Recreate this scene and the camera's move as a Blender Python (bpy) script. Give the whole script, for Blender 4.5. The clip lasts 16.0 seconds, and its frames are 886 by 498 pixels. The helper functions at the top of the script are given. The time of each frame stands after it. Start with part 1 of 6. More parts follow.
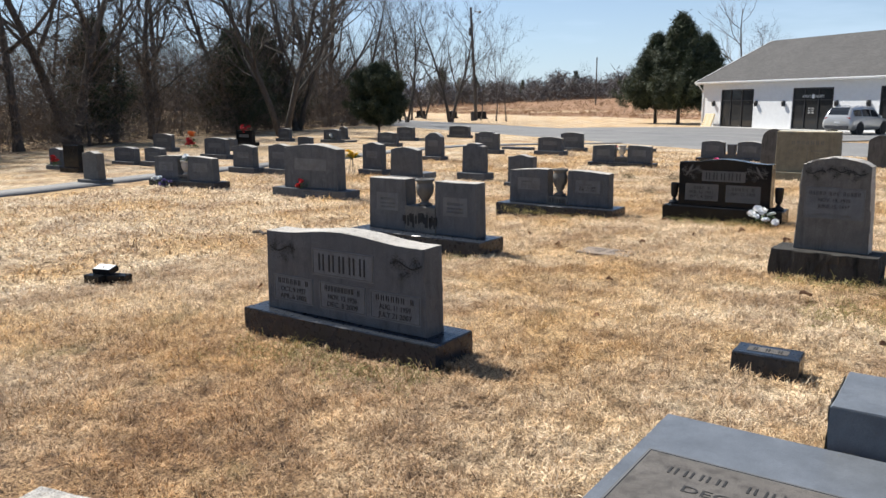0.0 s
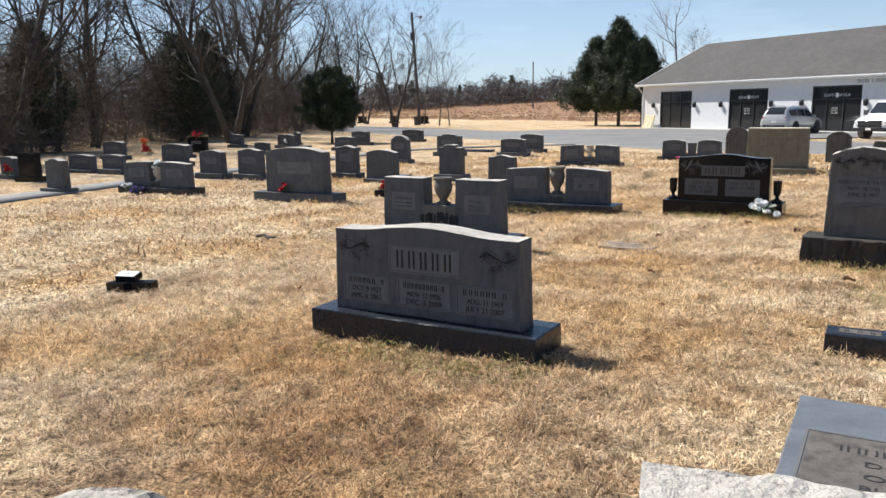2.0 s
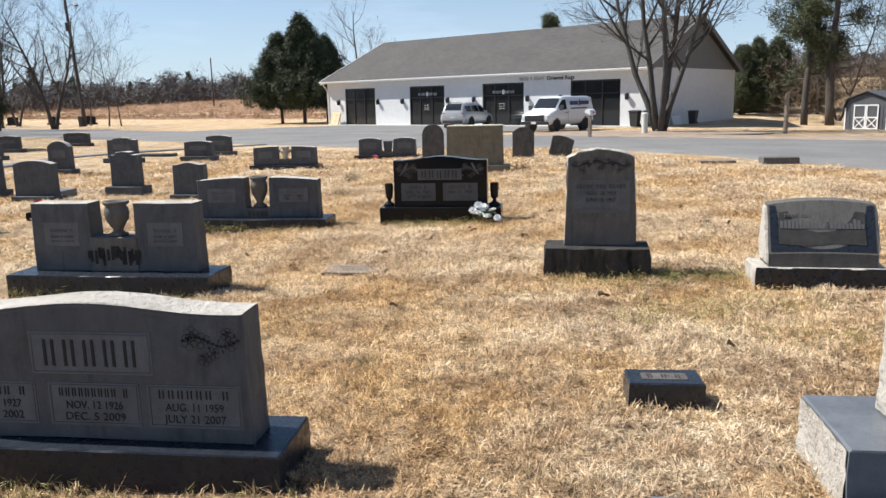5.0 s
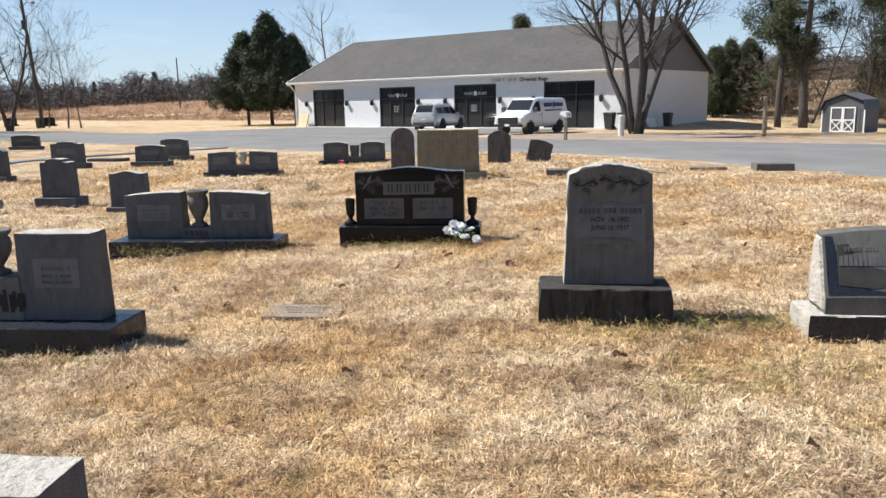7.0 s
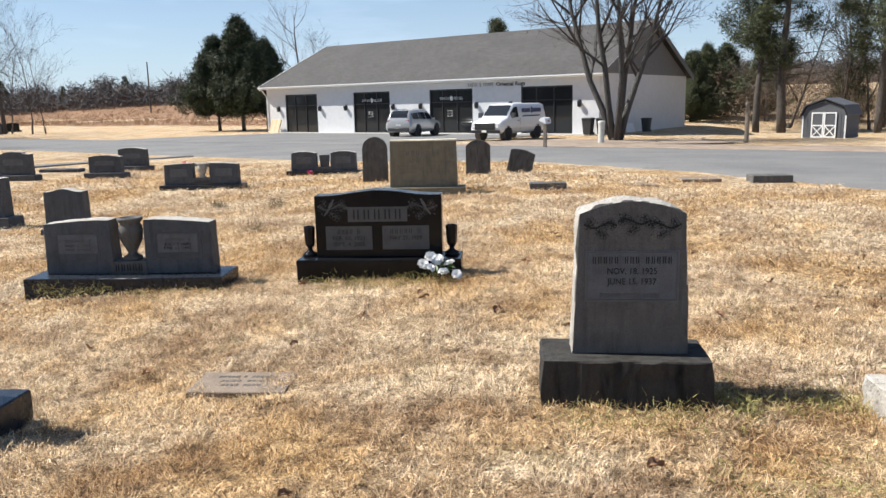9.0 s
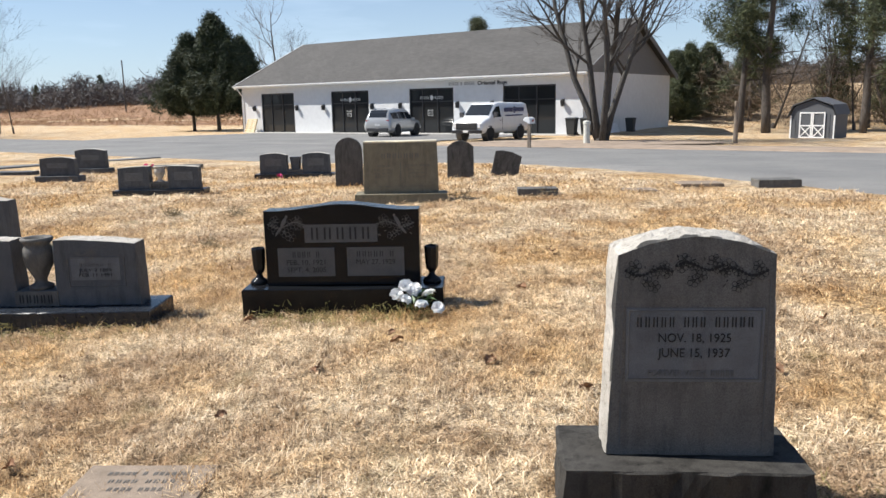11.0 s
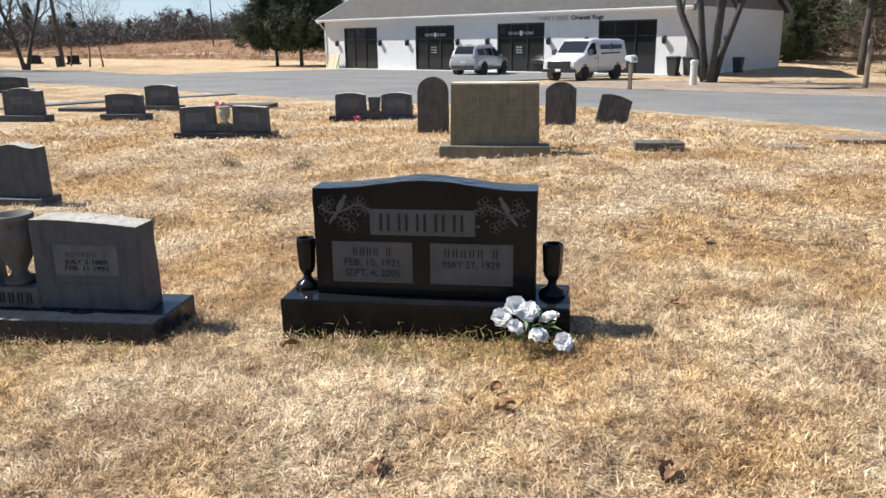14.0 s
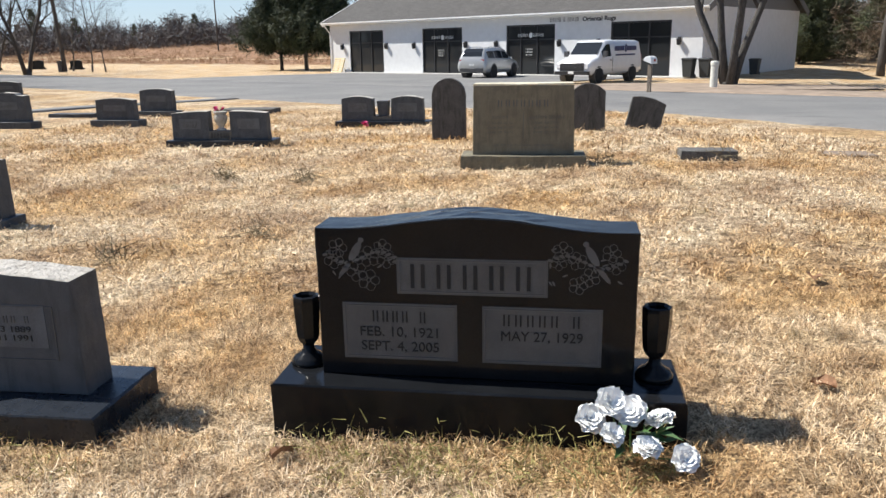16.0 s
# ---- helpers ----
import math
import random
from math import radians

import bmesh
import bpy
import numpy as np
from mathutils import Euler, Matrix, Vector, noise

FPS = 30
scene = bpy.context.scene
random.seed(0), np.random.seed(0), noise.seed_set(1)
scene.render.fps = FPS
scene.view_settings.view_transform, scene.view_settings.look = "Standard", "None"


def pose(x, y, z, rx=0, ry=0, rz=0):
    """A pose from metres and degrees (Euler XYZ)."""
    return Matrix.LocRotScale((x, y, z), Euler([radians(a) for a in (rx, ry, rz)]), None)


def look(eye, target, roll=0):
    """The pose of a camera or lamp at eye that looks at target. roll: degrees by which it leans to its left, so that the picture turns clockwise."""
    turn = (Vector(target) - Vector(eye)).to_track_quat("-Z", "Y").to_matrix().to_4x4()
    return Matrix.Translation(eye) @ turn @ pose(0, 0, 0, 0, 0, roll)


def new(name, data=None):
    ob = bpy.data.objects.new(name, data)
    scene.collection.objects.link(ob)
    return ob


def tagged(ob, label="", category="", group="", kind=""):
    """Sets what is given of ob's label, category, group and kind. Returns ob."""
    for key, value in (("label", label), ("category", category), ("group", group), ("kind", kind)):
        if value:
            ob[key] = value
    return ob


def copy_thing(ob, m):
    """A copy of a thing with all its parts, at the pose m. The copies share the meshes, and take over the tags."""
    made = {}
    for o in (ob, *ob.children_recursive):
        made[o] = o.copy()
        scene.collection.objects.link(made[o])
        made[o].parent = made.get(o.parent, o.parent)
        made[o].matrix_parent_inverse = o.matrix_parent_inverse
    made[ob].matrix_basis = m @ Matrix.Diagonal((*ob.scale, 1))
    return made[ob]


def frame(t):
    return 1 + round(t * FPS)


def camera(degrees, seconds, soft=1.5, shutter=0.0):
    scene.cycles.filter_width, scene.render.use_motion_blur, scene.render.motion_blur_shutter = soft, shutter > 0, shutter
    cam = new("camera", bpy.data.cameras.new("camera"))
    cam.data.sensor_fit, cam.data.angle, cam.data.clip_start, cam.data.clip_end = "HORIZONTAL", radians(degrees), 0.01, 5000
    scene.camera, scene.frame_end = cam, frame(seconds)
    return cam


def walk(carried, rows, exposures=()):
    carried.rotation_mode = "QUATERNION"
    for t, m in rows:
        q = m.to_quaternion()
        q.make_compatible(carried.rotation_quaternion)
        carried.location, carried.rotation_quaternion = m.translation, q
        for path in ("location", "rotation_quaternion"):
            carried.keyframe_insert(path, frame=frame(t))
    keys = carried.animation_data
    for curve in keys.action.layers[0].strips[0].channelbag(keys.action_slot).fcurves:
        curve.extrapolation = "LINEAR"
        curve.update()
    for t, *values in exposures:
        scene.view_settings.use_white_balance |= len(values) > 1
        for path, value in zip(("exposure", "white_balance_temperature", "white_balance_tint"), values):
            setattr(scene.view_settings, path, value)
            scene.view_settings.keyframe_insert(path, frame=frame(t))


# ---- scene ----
cam = camera(59.6, 16.0)
METRES, EYE, TILT, LEAN, TURN = 9.677, 1.5, 0.0, 0.0, 34.9
ROWS = [
    (0.0, 0.0, 0.0, 0.0, -0.06, -10.66, 0.29),
    (0.5, -0.0246, -0.0103, -0.0004, -1.11, -9.93, 0.58),
    (1.0, -0.0476, -0.0128, -0.002, -1.4, -10.04, 0.57),
    (1.5, -0.0734, -0.0022, -0.0057, -1.91, -10.26, 0.75),
    (2.0, -0.0947, 0.0102, -0.0077, -4.8, -10.32, 0.9),
    (2.5, -0.113, 0.0256, -0.0074, -9.4, -10.54, 1.25),
    (3.0, -0.1173, 0.0471, -0.0079, -13.85, -10.56, 1.64),
    (3.5, -0.113, 0.0751, -0.005, -17.99, -10.85, 1.39),
    (4.0, -0.1019, 0.1029, -0.0036, -21.71, -10.88, 1.57),
    (4.5, -0.0909, 0.1293, -0.004, -25.66, -10.98, 1.42),
    (7.0, -0.0102, 0.2834, -0.0038, -29.71, -10.91, 1.2),
    (7.5, 0.0049, 0.3114, -0.005, -30.19, -10.62, 1.16),
    (8.0, 0.0185, 0.3408, -0.0022, -31.15, -10.75, 1.3),
    (8.5, 0.0364, 0.3676, -0.0004, -31.38, -10.67, 1.32),
    (9.0, 0.0536, 0.3915, 0.0032, -31.49, -10.65, 1.25),
    (9.5, 0.0713, 0.4202, 0.0025, -32.3, -10.66, 1.22),
    (10.0, 0.0885, 0.4477, 0.0006, -32.94, -10.7, 1.24),
    (12.5, 0.1777, 0.5951, -0.0032, -32.13, -10.5, 0.51),
    (13.0, 0.1895, 0.6238, -0.0051, -29.97, -10.35, 0.6),
    (13.5, 0.1973, 0.651, -0.0047, -28.16, -12.89, 0.43),
    (14.0, 0.2102, 0.6844, -0.005, -26.79, -15.05, 0.71),
    (14.5, 0.2223, 0.7167, -0.007, -25.72, -15.02, 0.73),
    (15.0, 0.2306, 0.7505, -0.005, -26.03, -14.94, 0.71),
    (15.5, 0.2362, 0.7768, -0.0091, -26.1, -14.81, 0.7),
    (16.0, 0.2495, 0.8071, -0.0145, -26.45, -14.76, 0.97),
]
walk(cam, [(t, pose(0, 0, EYE, TILT, LEAN, TURN) @ pose(METRES * x, METRES * y, METRES * z, 90 + pitch, roll, yaw)) for t, x, y, z, yaw, pitch, roll in ROWS])

# ---- world, sun and exposure ----
SUN_AZ, SUN_EL = 276.0, 49.3
sun_dir = Vector((math.sin(radians(SUN_AZ)) * math.cos(radians(SUN_EL)), math.cos(radians(SUN_AZ)) * math.cos(radians(SUN_EL)), math.sin(radians(SUN_EL))))
scene.view_settings.exposure = 0.76
world = bpy.data.worlds.new("world")
scene.world = world
world.use_nodes = True
wn, wl = world.node_tree.nodes, world.node_tree.links
wn.clear()
sky = wn.new("ShaderNodeTexSky")
sky.sky_type, sky.sun_disc = "NISHITA", False
sky.sun_elevation, sky.sun_rotation = radians(SUN_EL), radians(SUN_AZ)
sky.air_density, sky.dust_density, sky.ozone_density = 1.0, 0.45, 3.0
wgeo = wn.new("ShaderNodeTexCoord")
wmap = wn.new("ShaderNodeMapping")
wmap.inputs["Scale"].default_value = (1.0, 1.6, 7.0)
wmap.inputs["Rotation"].default_value = (0.0, 0.12, 0.6)
wnoise = wn.new("ShaderNodeTexNoise")
wnoise.inputs["Scale"].default_value, wnoise.inputs["Detail"].default_value, wnoise.inputs["Roughness"].default_value = 2.2, 6.0, 0.55
wramp = wn.new("ShaderNodeValToRGB")
wramp.color_ramp.elements[0].position, wramp.color_ramp.elements[1].position = 0.48, 0.84
wramp.color_ramp.elements[1].color = (0.75, 0.75, 0.75, 1)
wmix = wn.new("ShaderNodeMix")
wmix.data_type = "RGBA"
wmix.inputs[7].default_value = (10.5, 11.0, 11.8, 1)
wbg = wn.new("ShaderNodeBackground")
wbg.inputs["Strength"].default_value = 0.053
wout = wn.new("ShaderNodeOutputWorld")
wl.new(wgeo.outputs["Generated"], wmap.inputs["Vector"])
wl.new(wmap.outputs["Vector"], wnoise.inputs["Vector"])
wl.new(wnoise.outputs["Fac"], wramp.inputs["Fac"])
wl.new(wramp.outputs["Color"], wmix.inputs[0])
wl.new(sky.outputs["Color"], wmix.inputs[6])
wsep = wn.new("ShaderNodeSeparateXYZ")
whaze = wn.new("ShaderNodeMapRange")
whaze.inputs["From Min"].default_value, whaze.inputs["From Max"].default_value = 0.0, 0.30
whaze.inputs["To Min"].default_value, whaze.inputs["To Max"].default_value = 0.55, 0.0
wlow = wn.new("ShaderNodeMix")
wlow.data_type = "RGBA"
wlow.inputs[7].default_value = (11.5, 11.2, 11.0, 1)
wl.new(wgeo.outputs["Generated"], wsep.inputs[0])
wl.new(wsep.outputs["Z"], whaze.inputs["Value"])
wl.new(whaze.outputs["Result"], wlow.inputs[0])
wl.new(wmix.outputs[2], wlow.inputs[6])
wtint = wn.new("ShaderNodeMix")
wtint.data_type, wtint.blend_type = "RGBA", "MULTIPLY"
wtint.inputs[0].default_value, wtint.inputs[7].default_value = 1.0, (0.82, 1.0, 1.2, 1)
wl.new(wlow.outputs[2], wtint.inputs[6])
wl.new(wtint.outputs[2], wbg.inputs["Color"])
wl.new(wbg.outputs["Background"], wout.inputs["Surface"])
sun = new("sun", bpy.data.lights.new("sun", "SUN"))
sun.data.energy, sun.data.angle, sun.data.color = 5.0, radians(0.6), (1.0, 0.965, 0.90)
sun.matrix_world = look(sun_dir * 60, (0, 0, 0))


# ---- materials ----
class Shade:
    """A principled material with a few short ways to add nodes."""

    def __init__(self, name, rough=0.6, metal=0.0, color=(0.5, 0.5, 0.5)):
        self.mat = bpy.data.materials.new(name)
        self.mat.use_nodes = True
        self.nodes, self.links = self.mat.node_tree.nodes, self.mat.node_tree.links
        self.p = self.nodes["Principled BSDF"]
        self.p.inputs["Roughness"].default_value = rough
        self.p.inputs["Metallic"].default_value = metal
        self.p.inputs["Base Color"].default_value = (*color, 1)
        self.coord = self.nodes.new("ShaderNodeTexCoord").outputs["Object"]

    def shift(self):
        """Moves the pattern by the object's own random number."""
        info = self.nodes.new("ShaderNodeObjectInfo")
        mul = self.nodes.new("ShaderNodeMath")
        mul.operation = "MULTIPLY"
        mul.inputs[1].default_value = 37.0
        add = self.nodes.new("ShaderNodeVectorMath")
        self.links.new(info.outputs["Random"], mul.inputs[0])
        self.links.new(self.coord, add.inputs[0])
        self.links.new(mul.outputs[0], add.inputs[1])
        self.coord = add.outputs[0]
        return self

    def noise(self, scale, detail=4.0, rough=0.55, stretch=None):
        n = self.nodes.new("ShaderNodeTexNoise")
        n.inputs["Scale"].default_value, n.inputs["Detail"].default_value, n.inputs["Roughness"].default_value = scale, detail, rough
        src = self.coord
        if stretch:
            m = self.nodes.new("ShaderNodeMapping")
            m.inputs["Scale"].default_value = stretch
            self.links.new(src, m.inputs["Vector"])
            src = m.outputs["Vector"]
        self.links.new(src, n.inputs["Vector"])
        return n.outputs["Fac"]

    def random(self, island=False):
        if island:
            return self.nodes.new("ShaderNodeNewGeometry").outputs["Random Per Island"]
        return self.nodes.new("ShaderNodeObjectInfo").outputs["Random"]

    def ramp(self, fac, stops):
        r = self.nodes.new("ShaderNodeValToRGB")
        while len(r.color_ramp.elements) < len(stops):
            r.color_ramp.elements.new(0.5)
        for e, (pos, col) in zip(r.color_ramp.elements, stops):
            e.position, e.color = pos, (*col, 1) if len(col) == 3 else col
        self.links.new(fac, r.inputs["Fac"])
        return r.outputs["Color"]

    def mix(self, fac, a, b, mode="MIX"):
        m = self.nodes.new("ShaderNodeMix")
        m.data_type, m.blend_type = "RGBA", mode
        for i, v in ((0, fac), (6, a), (7, b)):
            if isinstance(v, (int, float)):
                m.inputs[i].default_value = v
            elif isinstance(v, tuple):
                m.inputs[i].default_value = (*v, 1)
            else:
                self.links.new(v, m.inputs[i])
        return m.outputs[2]

    def color(self, c):
        self.links.new(c, self.p.inputs["Base Color"])
        return self

    def rough(self, fac, lo, hi):
        m = self.nodes.new("ShaderNodeMapRange")
        m.inputs["To Min"].default_value, m.inputs["To Max"].default_value = lo, hi
        self.links.new(fac, m.inputs["Value"])
        self.links.new(m.outputs["Result"], self.p.inputs["Roughness"])
        return self

    def bump(self, fac, strength, distance):
        b = self.nodes.new("ShaderNodeBump")
        b.inputs["Strength"].default_value, b.inputs["Distance"].default_value = strength, distance
        self.links.new(fac, b.inputs["Height"])
        if self.p.inputs["Normal"].links:
            self.links.new(self.p.inputs["Normal"].links[0].from_socket, b.inputs["Normal"])
        self.links.new(b.outputs["Normal"], self.p.inputs["Normal"])
        return self


def granite(name, dark, light, rough=0.5, stain=0.3, bump=0.25):
    s = Shade(name, rough).shift()
    s.p.inputs["Specular IOR Level"].default_value = 0.22 if rough > 0.5 else 0.35
    grain = s.ramp(s.noise(420, 2, 0.7), [(0.32, dark), (0.5, tuple((a + b) / 2 for a, b in zip(dark, light))), (0.68, light)])
    cloud = s.ramp(s.noise(7, 5, 0.6), [(0.3, (0.78, 0.77, 0.75)), (0.7, (1.08, 1.07, 1.05))])
    both = s.mix(1.0, grain, cloud, "MULTIPLY")
    streak = s.ramp(s.noise(9, 5, 0.65, (2.2, 2.2, 0.35)), [(0.48, (1, 1, 1)), (0.75, (1 - stain, 1 - stain, 1 - stain))])
    s.color(s.mix(1.0, both, streak, "MULTIPLY"))
    s.rough(s.noise(30, 3), max(rough - 0.12, 0.03), min(rough + 0.15, 1))
    s.bump(s.noise(260, 3, 0.7), bump, 0.002)
    return s.mat


def plain(name, color, rough=0.5, metal=0.0, vary=0.12, scale=8.0, bump=0.0):
    s = Shade(name, rough, metal).shift()
    lo, hi = tuple(c * (1 - vary) for c in color), tuple(min(c * (1 + vary), 1) for c in color)
    f = s.noise(scale, 5, 0.6)
    s.color(s.ramp(f, [(0.3, lo), (0.7, hi)]))
    if bump:
        s.bump(s.noise(scale * 6, 4, 0.6), bump, 0.004)
    return s.mat


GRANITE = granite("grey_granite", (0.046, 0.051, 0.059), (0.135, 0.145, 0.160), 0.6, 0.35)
GRANITE_SAWN = granite("steeled_granite", (0.009, 0.012, 0.018), (0.032, 0.039, 0.052), 0.28, 0.25, 0.1)
GRANITE_PALE = granite("weathered_pale_granite", (0.07, 0.068, 0.065), (0.185, 0.18, 0.172), 0.75, 0.35)
GRANITE_BLACK = granite("polished_black_granite", (0.005, 0.006, 0.008), (0.016, 0.017, 0.019), 0.12, 0.1, 0.02)
GRANITE_PANEL = granite("frosted_granite", (0.085, 0.091, 0.10), (0.185, 0.195, 0.21), 0.75, 0.15)
PANEL_DARK = granite("frosted_black_granite", (0.085, 0.086, 0.088), (0.145, 0.146, 0.148), 0.6, 0.1)


# Pale granite for real rock faces, and for stone tops coloured as sunlit.
def rock_face():
    s = Shade("rock_and_lit_top_granite", 0.9).shift()
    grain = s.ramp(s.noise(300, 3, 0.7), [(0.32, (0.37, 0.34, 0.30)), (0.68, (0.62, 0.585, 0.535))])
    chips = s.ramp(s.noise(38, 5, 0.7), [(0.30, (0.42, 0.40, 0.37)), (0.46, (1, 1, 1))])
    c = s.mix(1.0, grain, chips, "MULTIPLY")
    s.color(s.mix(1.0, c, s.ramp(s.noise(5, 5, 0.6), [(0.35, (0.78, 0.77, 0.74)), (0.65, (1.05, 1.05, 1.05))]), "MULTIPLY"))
    s.bump(s.noise(26, 6, 0.65), 0.9, 0.03)
    s.bump(s.noise(240, 3, 0.7), 0.5, 0.003)
    return s.mat


ROCK_AND_LIT_TOP = rock_face()
SANDSTONE = granite("tan_granite", (0.125, 0.114, 0.085), (0.27, 0.245, 0.18), 0.75, 0.3)
LICHEN = granite("lichen_dark_marble", (0.035, 0.035, 0.034), (0.17, 0.165, 0.16), 0.85, 0.6)
CONCRETE = granite("stained_concrete", (0.014, 0.0135, 0.013), (0.085, 0.08, 0.073), 0.9, 0.8, 0.5)
GRANITE_BLACK.node_tree.nodes["Principled BSDF"].inputs["Specular IOR Level"].default_value = 0.18
INSCRIPTION = plain("lettering_dark", (0.016, 0.016, 0.016), 0.8)
INSCRIPTION_SOFT = plain("lettering_grey", (0.10, 0.10, 0.10), 0.85)
ETCH = plain("etched_line", (0.11, 0.11, 0.108), 0.8)
BLUE_GRANITE = granite("blue_grey_granite", (0.085, 0.095, 0.11), (0.17, 0.185, 0.205), 0.33, 0.15, 0.05)
PLAQUE = granite("bronze_brown_panel", (0.055, 0.049, 0.044), (0.18, 0.165, 0.15), 0.6, 0.6)
BRONZE = granite("pale_bronze", (0.19, 0.145, 0.11), (0.32, 0.26, 0.205), 0.75, 0.2)


def patches(s, straw, rust):
    """Straw with rusty, dull and olive patches, shared by the turf and its blades."""
    base = s.mix(s.ramp(s.noise(0.55, 6, 0.62), [(0.43, (0, 0, 0)), (0.60, (0.9, 0.9, 0.9))]), straw, rust)
    base = s.mix(1.0, base, s.ramp(s.noise(1.15, 6, 0.7), [(0.36, (0.62, 0.53, 0.46)), (0.56, (1.02, 1.0, 0.97))]), "MULTIPLY")
    base = s.mix(1.0, base, s.ramp(s.noise(17, 4, 0.65), [(0.36, (0.50, 0.45, 0.40)), (0.52, (1.12, 1.10, 1.06))]), "MULTIPLY")
    base = s.mix(1.0, base, s.ramp(s.noise(6.5, 4, 0.7), [(0.38, (0.66, 0.62, 0.57)), (0.52, (1.08, 1.07, 1.05))]), "MULTIPLY")
    away = s.nodes.new("ShaderNodeVectorMath")
    away.operation = "DISTANCE"
    away.inputs[1].default_value = (-2.9, 2.2, 0.0)
    s.links.new(s.coord, away.inputs[0])
    near = s.nodes.new("ShaderNodeMapRange")
    near.inputs["From Min"].default_value, near.inputs["From Max"].default_value = 0.3, 2.4
    near.inputs["To Min"].default_value, near.inputs["To Max"].default_value = 0.95, 0.0
    s.links.new(away.outputs["Value"], near.inputs["Value"])
    base = s.mix(near.outputs["Result"], base, s.mix(1.0, base, s.ramp(s.noise(2.6, 5, 0.7), [(0.4, (0.50, 0.38, 0.27)), (0.6, (0.84, 0.72, 0.58))]), "MULTIPLY"))
    return s.mix(s.ramp(s.noise(1.7, 5, 0.7), [(0.60, (0, 0, 0)), (0.76, (0.55, 0.55, 0.55))]), base, (0.20, 0.19, 0.07))


def turf():
    s = Shade("dry_turf", 0.95)
    mid, fine = s.noise(11, 6, 0.7), s.noise(70, 5, 0.75)
    straw = s.ramp(fine, [(0.36, (0.09, 0.065, 0.04)), (0.47, (0.48, 0.385, 0.265)), (0.57, (0.86, 0.74, 0.56))])
    rust = s.ramp(fine, [(0.36, (0.09, 0.05, 0.02)), (0.48, (0.48, 0.32, 0.155)), (0.59, (0.78, 0.57, 0.31))])
    s.color(patches(s, straw, rust))
    s.bump(mid, 0.8, 0.05)
    s.bump(fine, 1.0, 0.025)
    return s.mat


def blades():
    s = Shade("dry_grass_blades", 0.75)
    isl = s.random(True)
    straw = s.ramp(isl, [(0.0, (0.16, 0.10, 0.05)), (0.2, (0.56, 0.43, 0.28)), (0.5, (0.84, 0.71, 0.52)), (1.0, (0.97, 0.89, 0.75))])
    rust = s.ramp(isl, [(0.0, (0.14, 0.08, 0.03)), (0.4, (0.56, 0.365, 0.16)), (1.0, (0.87, 0.66, 0.37))])
    c = patches(s, straw, rust)
    s.color(c)
    thin = s.nodes.new("ShaderNodeBsdfTranslucent")
    both = s.nodes.new("ShaderNodeMixShader")
    both.inputs[0].default_value = 0.22
    s.links.new(c, thin.inputs["Color"])
    s.links.new(s.p.outputs["BSDF"], both.inputs[1])
    s.links.new(thin.outputs["BSDF"], both.inputs[2])
    s.links.new(both.outputs["Shader"], s.nodes["Material Output"].inputs["Surface"])
    return s.mat


def asphalt():
    s = Shade("worn_asphalt", 0.85)
    c = s.ramp(s.noise(90, 4, 0.7), [(0.3, (0.118, 0.116, 0.114)), (0.7, (0.215, 0.211, 0.206))])
    c = s.mix(1.0, c, s.ramp(s.noise(0.35, 6, 0.6), [(0.3, (0.8, 0.8, 0.8)), (0.7, (1.15, 1.14, 1.1))]), "MULTIPLY")
    c = s.mix(s.ramp(s.noise(1.3, 8, 0.75, (0.5, 2, 1)), [(0.56, (0, 0, 0)), (0.64, (0.6, 0.6, 0.6))]), c, (0.075, 0.075, 0.077))
    s.color(c)
    s.bump(s.noise(120, 3, 0.7), 0.4, 0.01)
    return s.mat


def bark(name, lo, hi):
    s = Shade(name, 0.95).shift()
    s.color(s.ramp(s.noise(6, 6, 0.7, (3, 3, 0.5)), [(0.3, lo), (0.7, hi)]))
    s.bump(s.noise(14, 5, 0.7, (3, 3, 0.5)), 0.9, 0.05)
    return s.mat


def leaves(name, lo, hi):
    s = Shade(name, 0.75)
    s.color(s.mix(1.0, s.ramp(s.random(True), [(0.0, lo), (1.0, hi)]), s.ramp(s.noise(0.7, 3), [(0.3, (0.7, 0.7, 0.7)), (0.7, (1.2, 1.2, 1.2))]), "MULTIPLY"))
    return s.mat


TURF, BLADES, ASPHALT = turf(), blades(), asphalt()
BARK = bark("grey_brown_bark", (0.035, 0.03, 0.026), (0.125, 0.108, 0.095))
BARK_PALE = bark("dark_grey_bark", (0.03, 0.028, 0.026), (0.115, 0.105, 0.096))
# darker copy of the twig colour, with the backlit look painted in
TWIG_BACKLIT = plain("backlit_twig_bark", (0.075, 0.065, 0.058), 0.95, 0, 0.3)
TWIG = plain("twig_bark", (0.16, 0.135, 0.115), 0.95, 0, 0.3)
CEDAR = leaves("cedar_foliage", (0.014, 0.022, 0.010), (0.056, 0.075, 0.032))
PINE = leaves("pine_needles", (0.02, 0.029, 0.012), (0.10, 0.115, 0.045))
BRUSH = leaves("brown_brush", (0.075, 0.05, 0.032), (0.20, 0.14, 0.088))
SEDGE = leaves("broom_sedge", (0.17, 0.085, 0.036), (0.36, 0.205, 0.095))
DIRT = plain("bare_dirt", (0.26, 0.20, 0.15), 1.0, 0, 0.35, 2.0, 0.8)


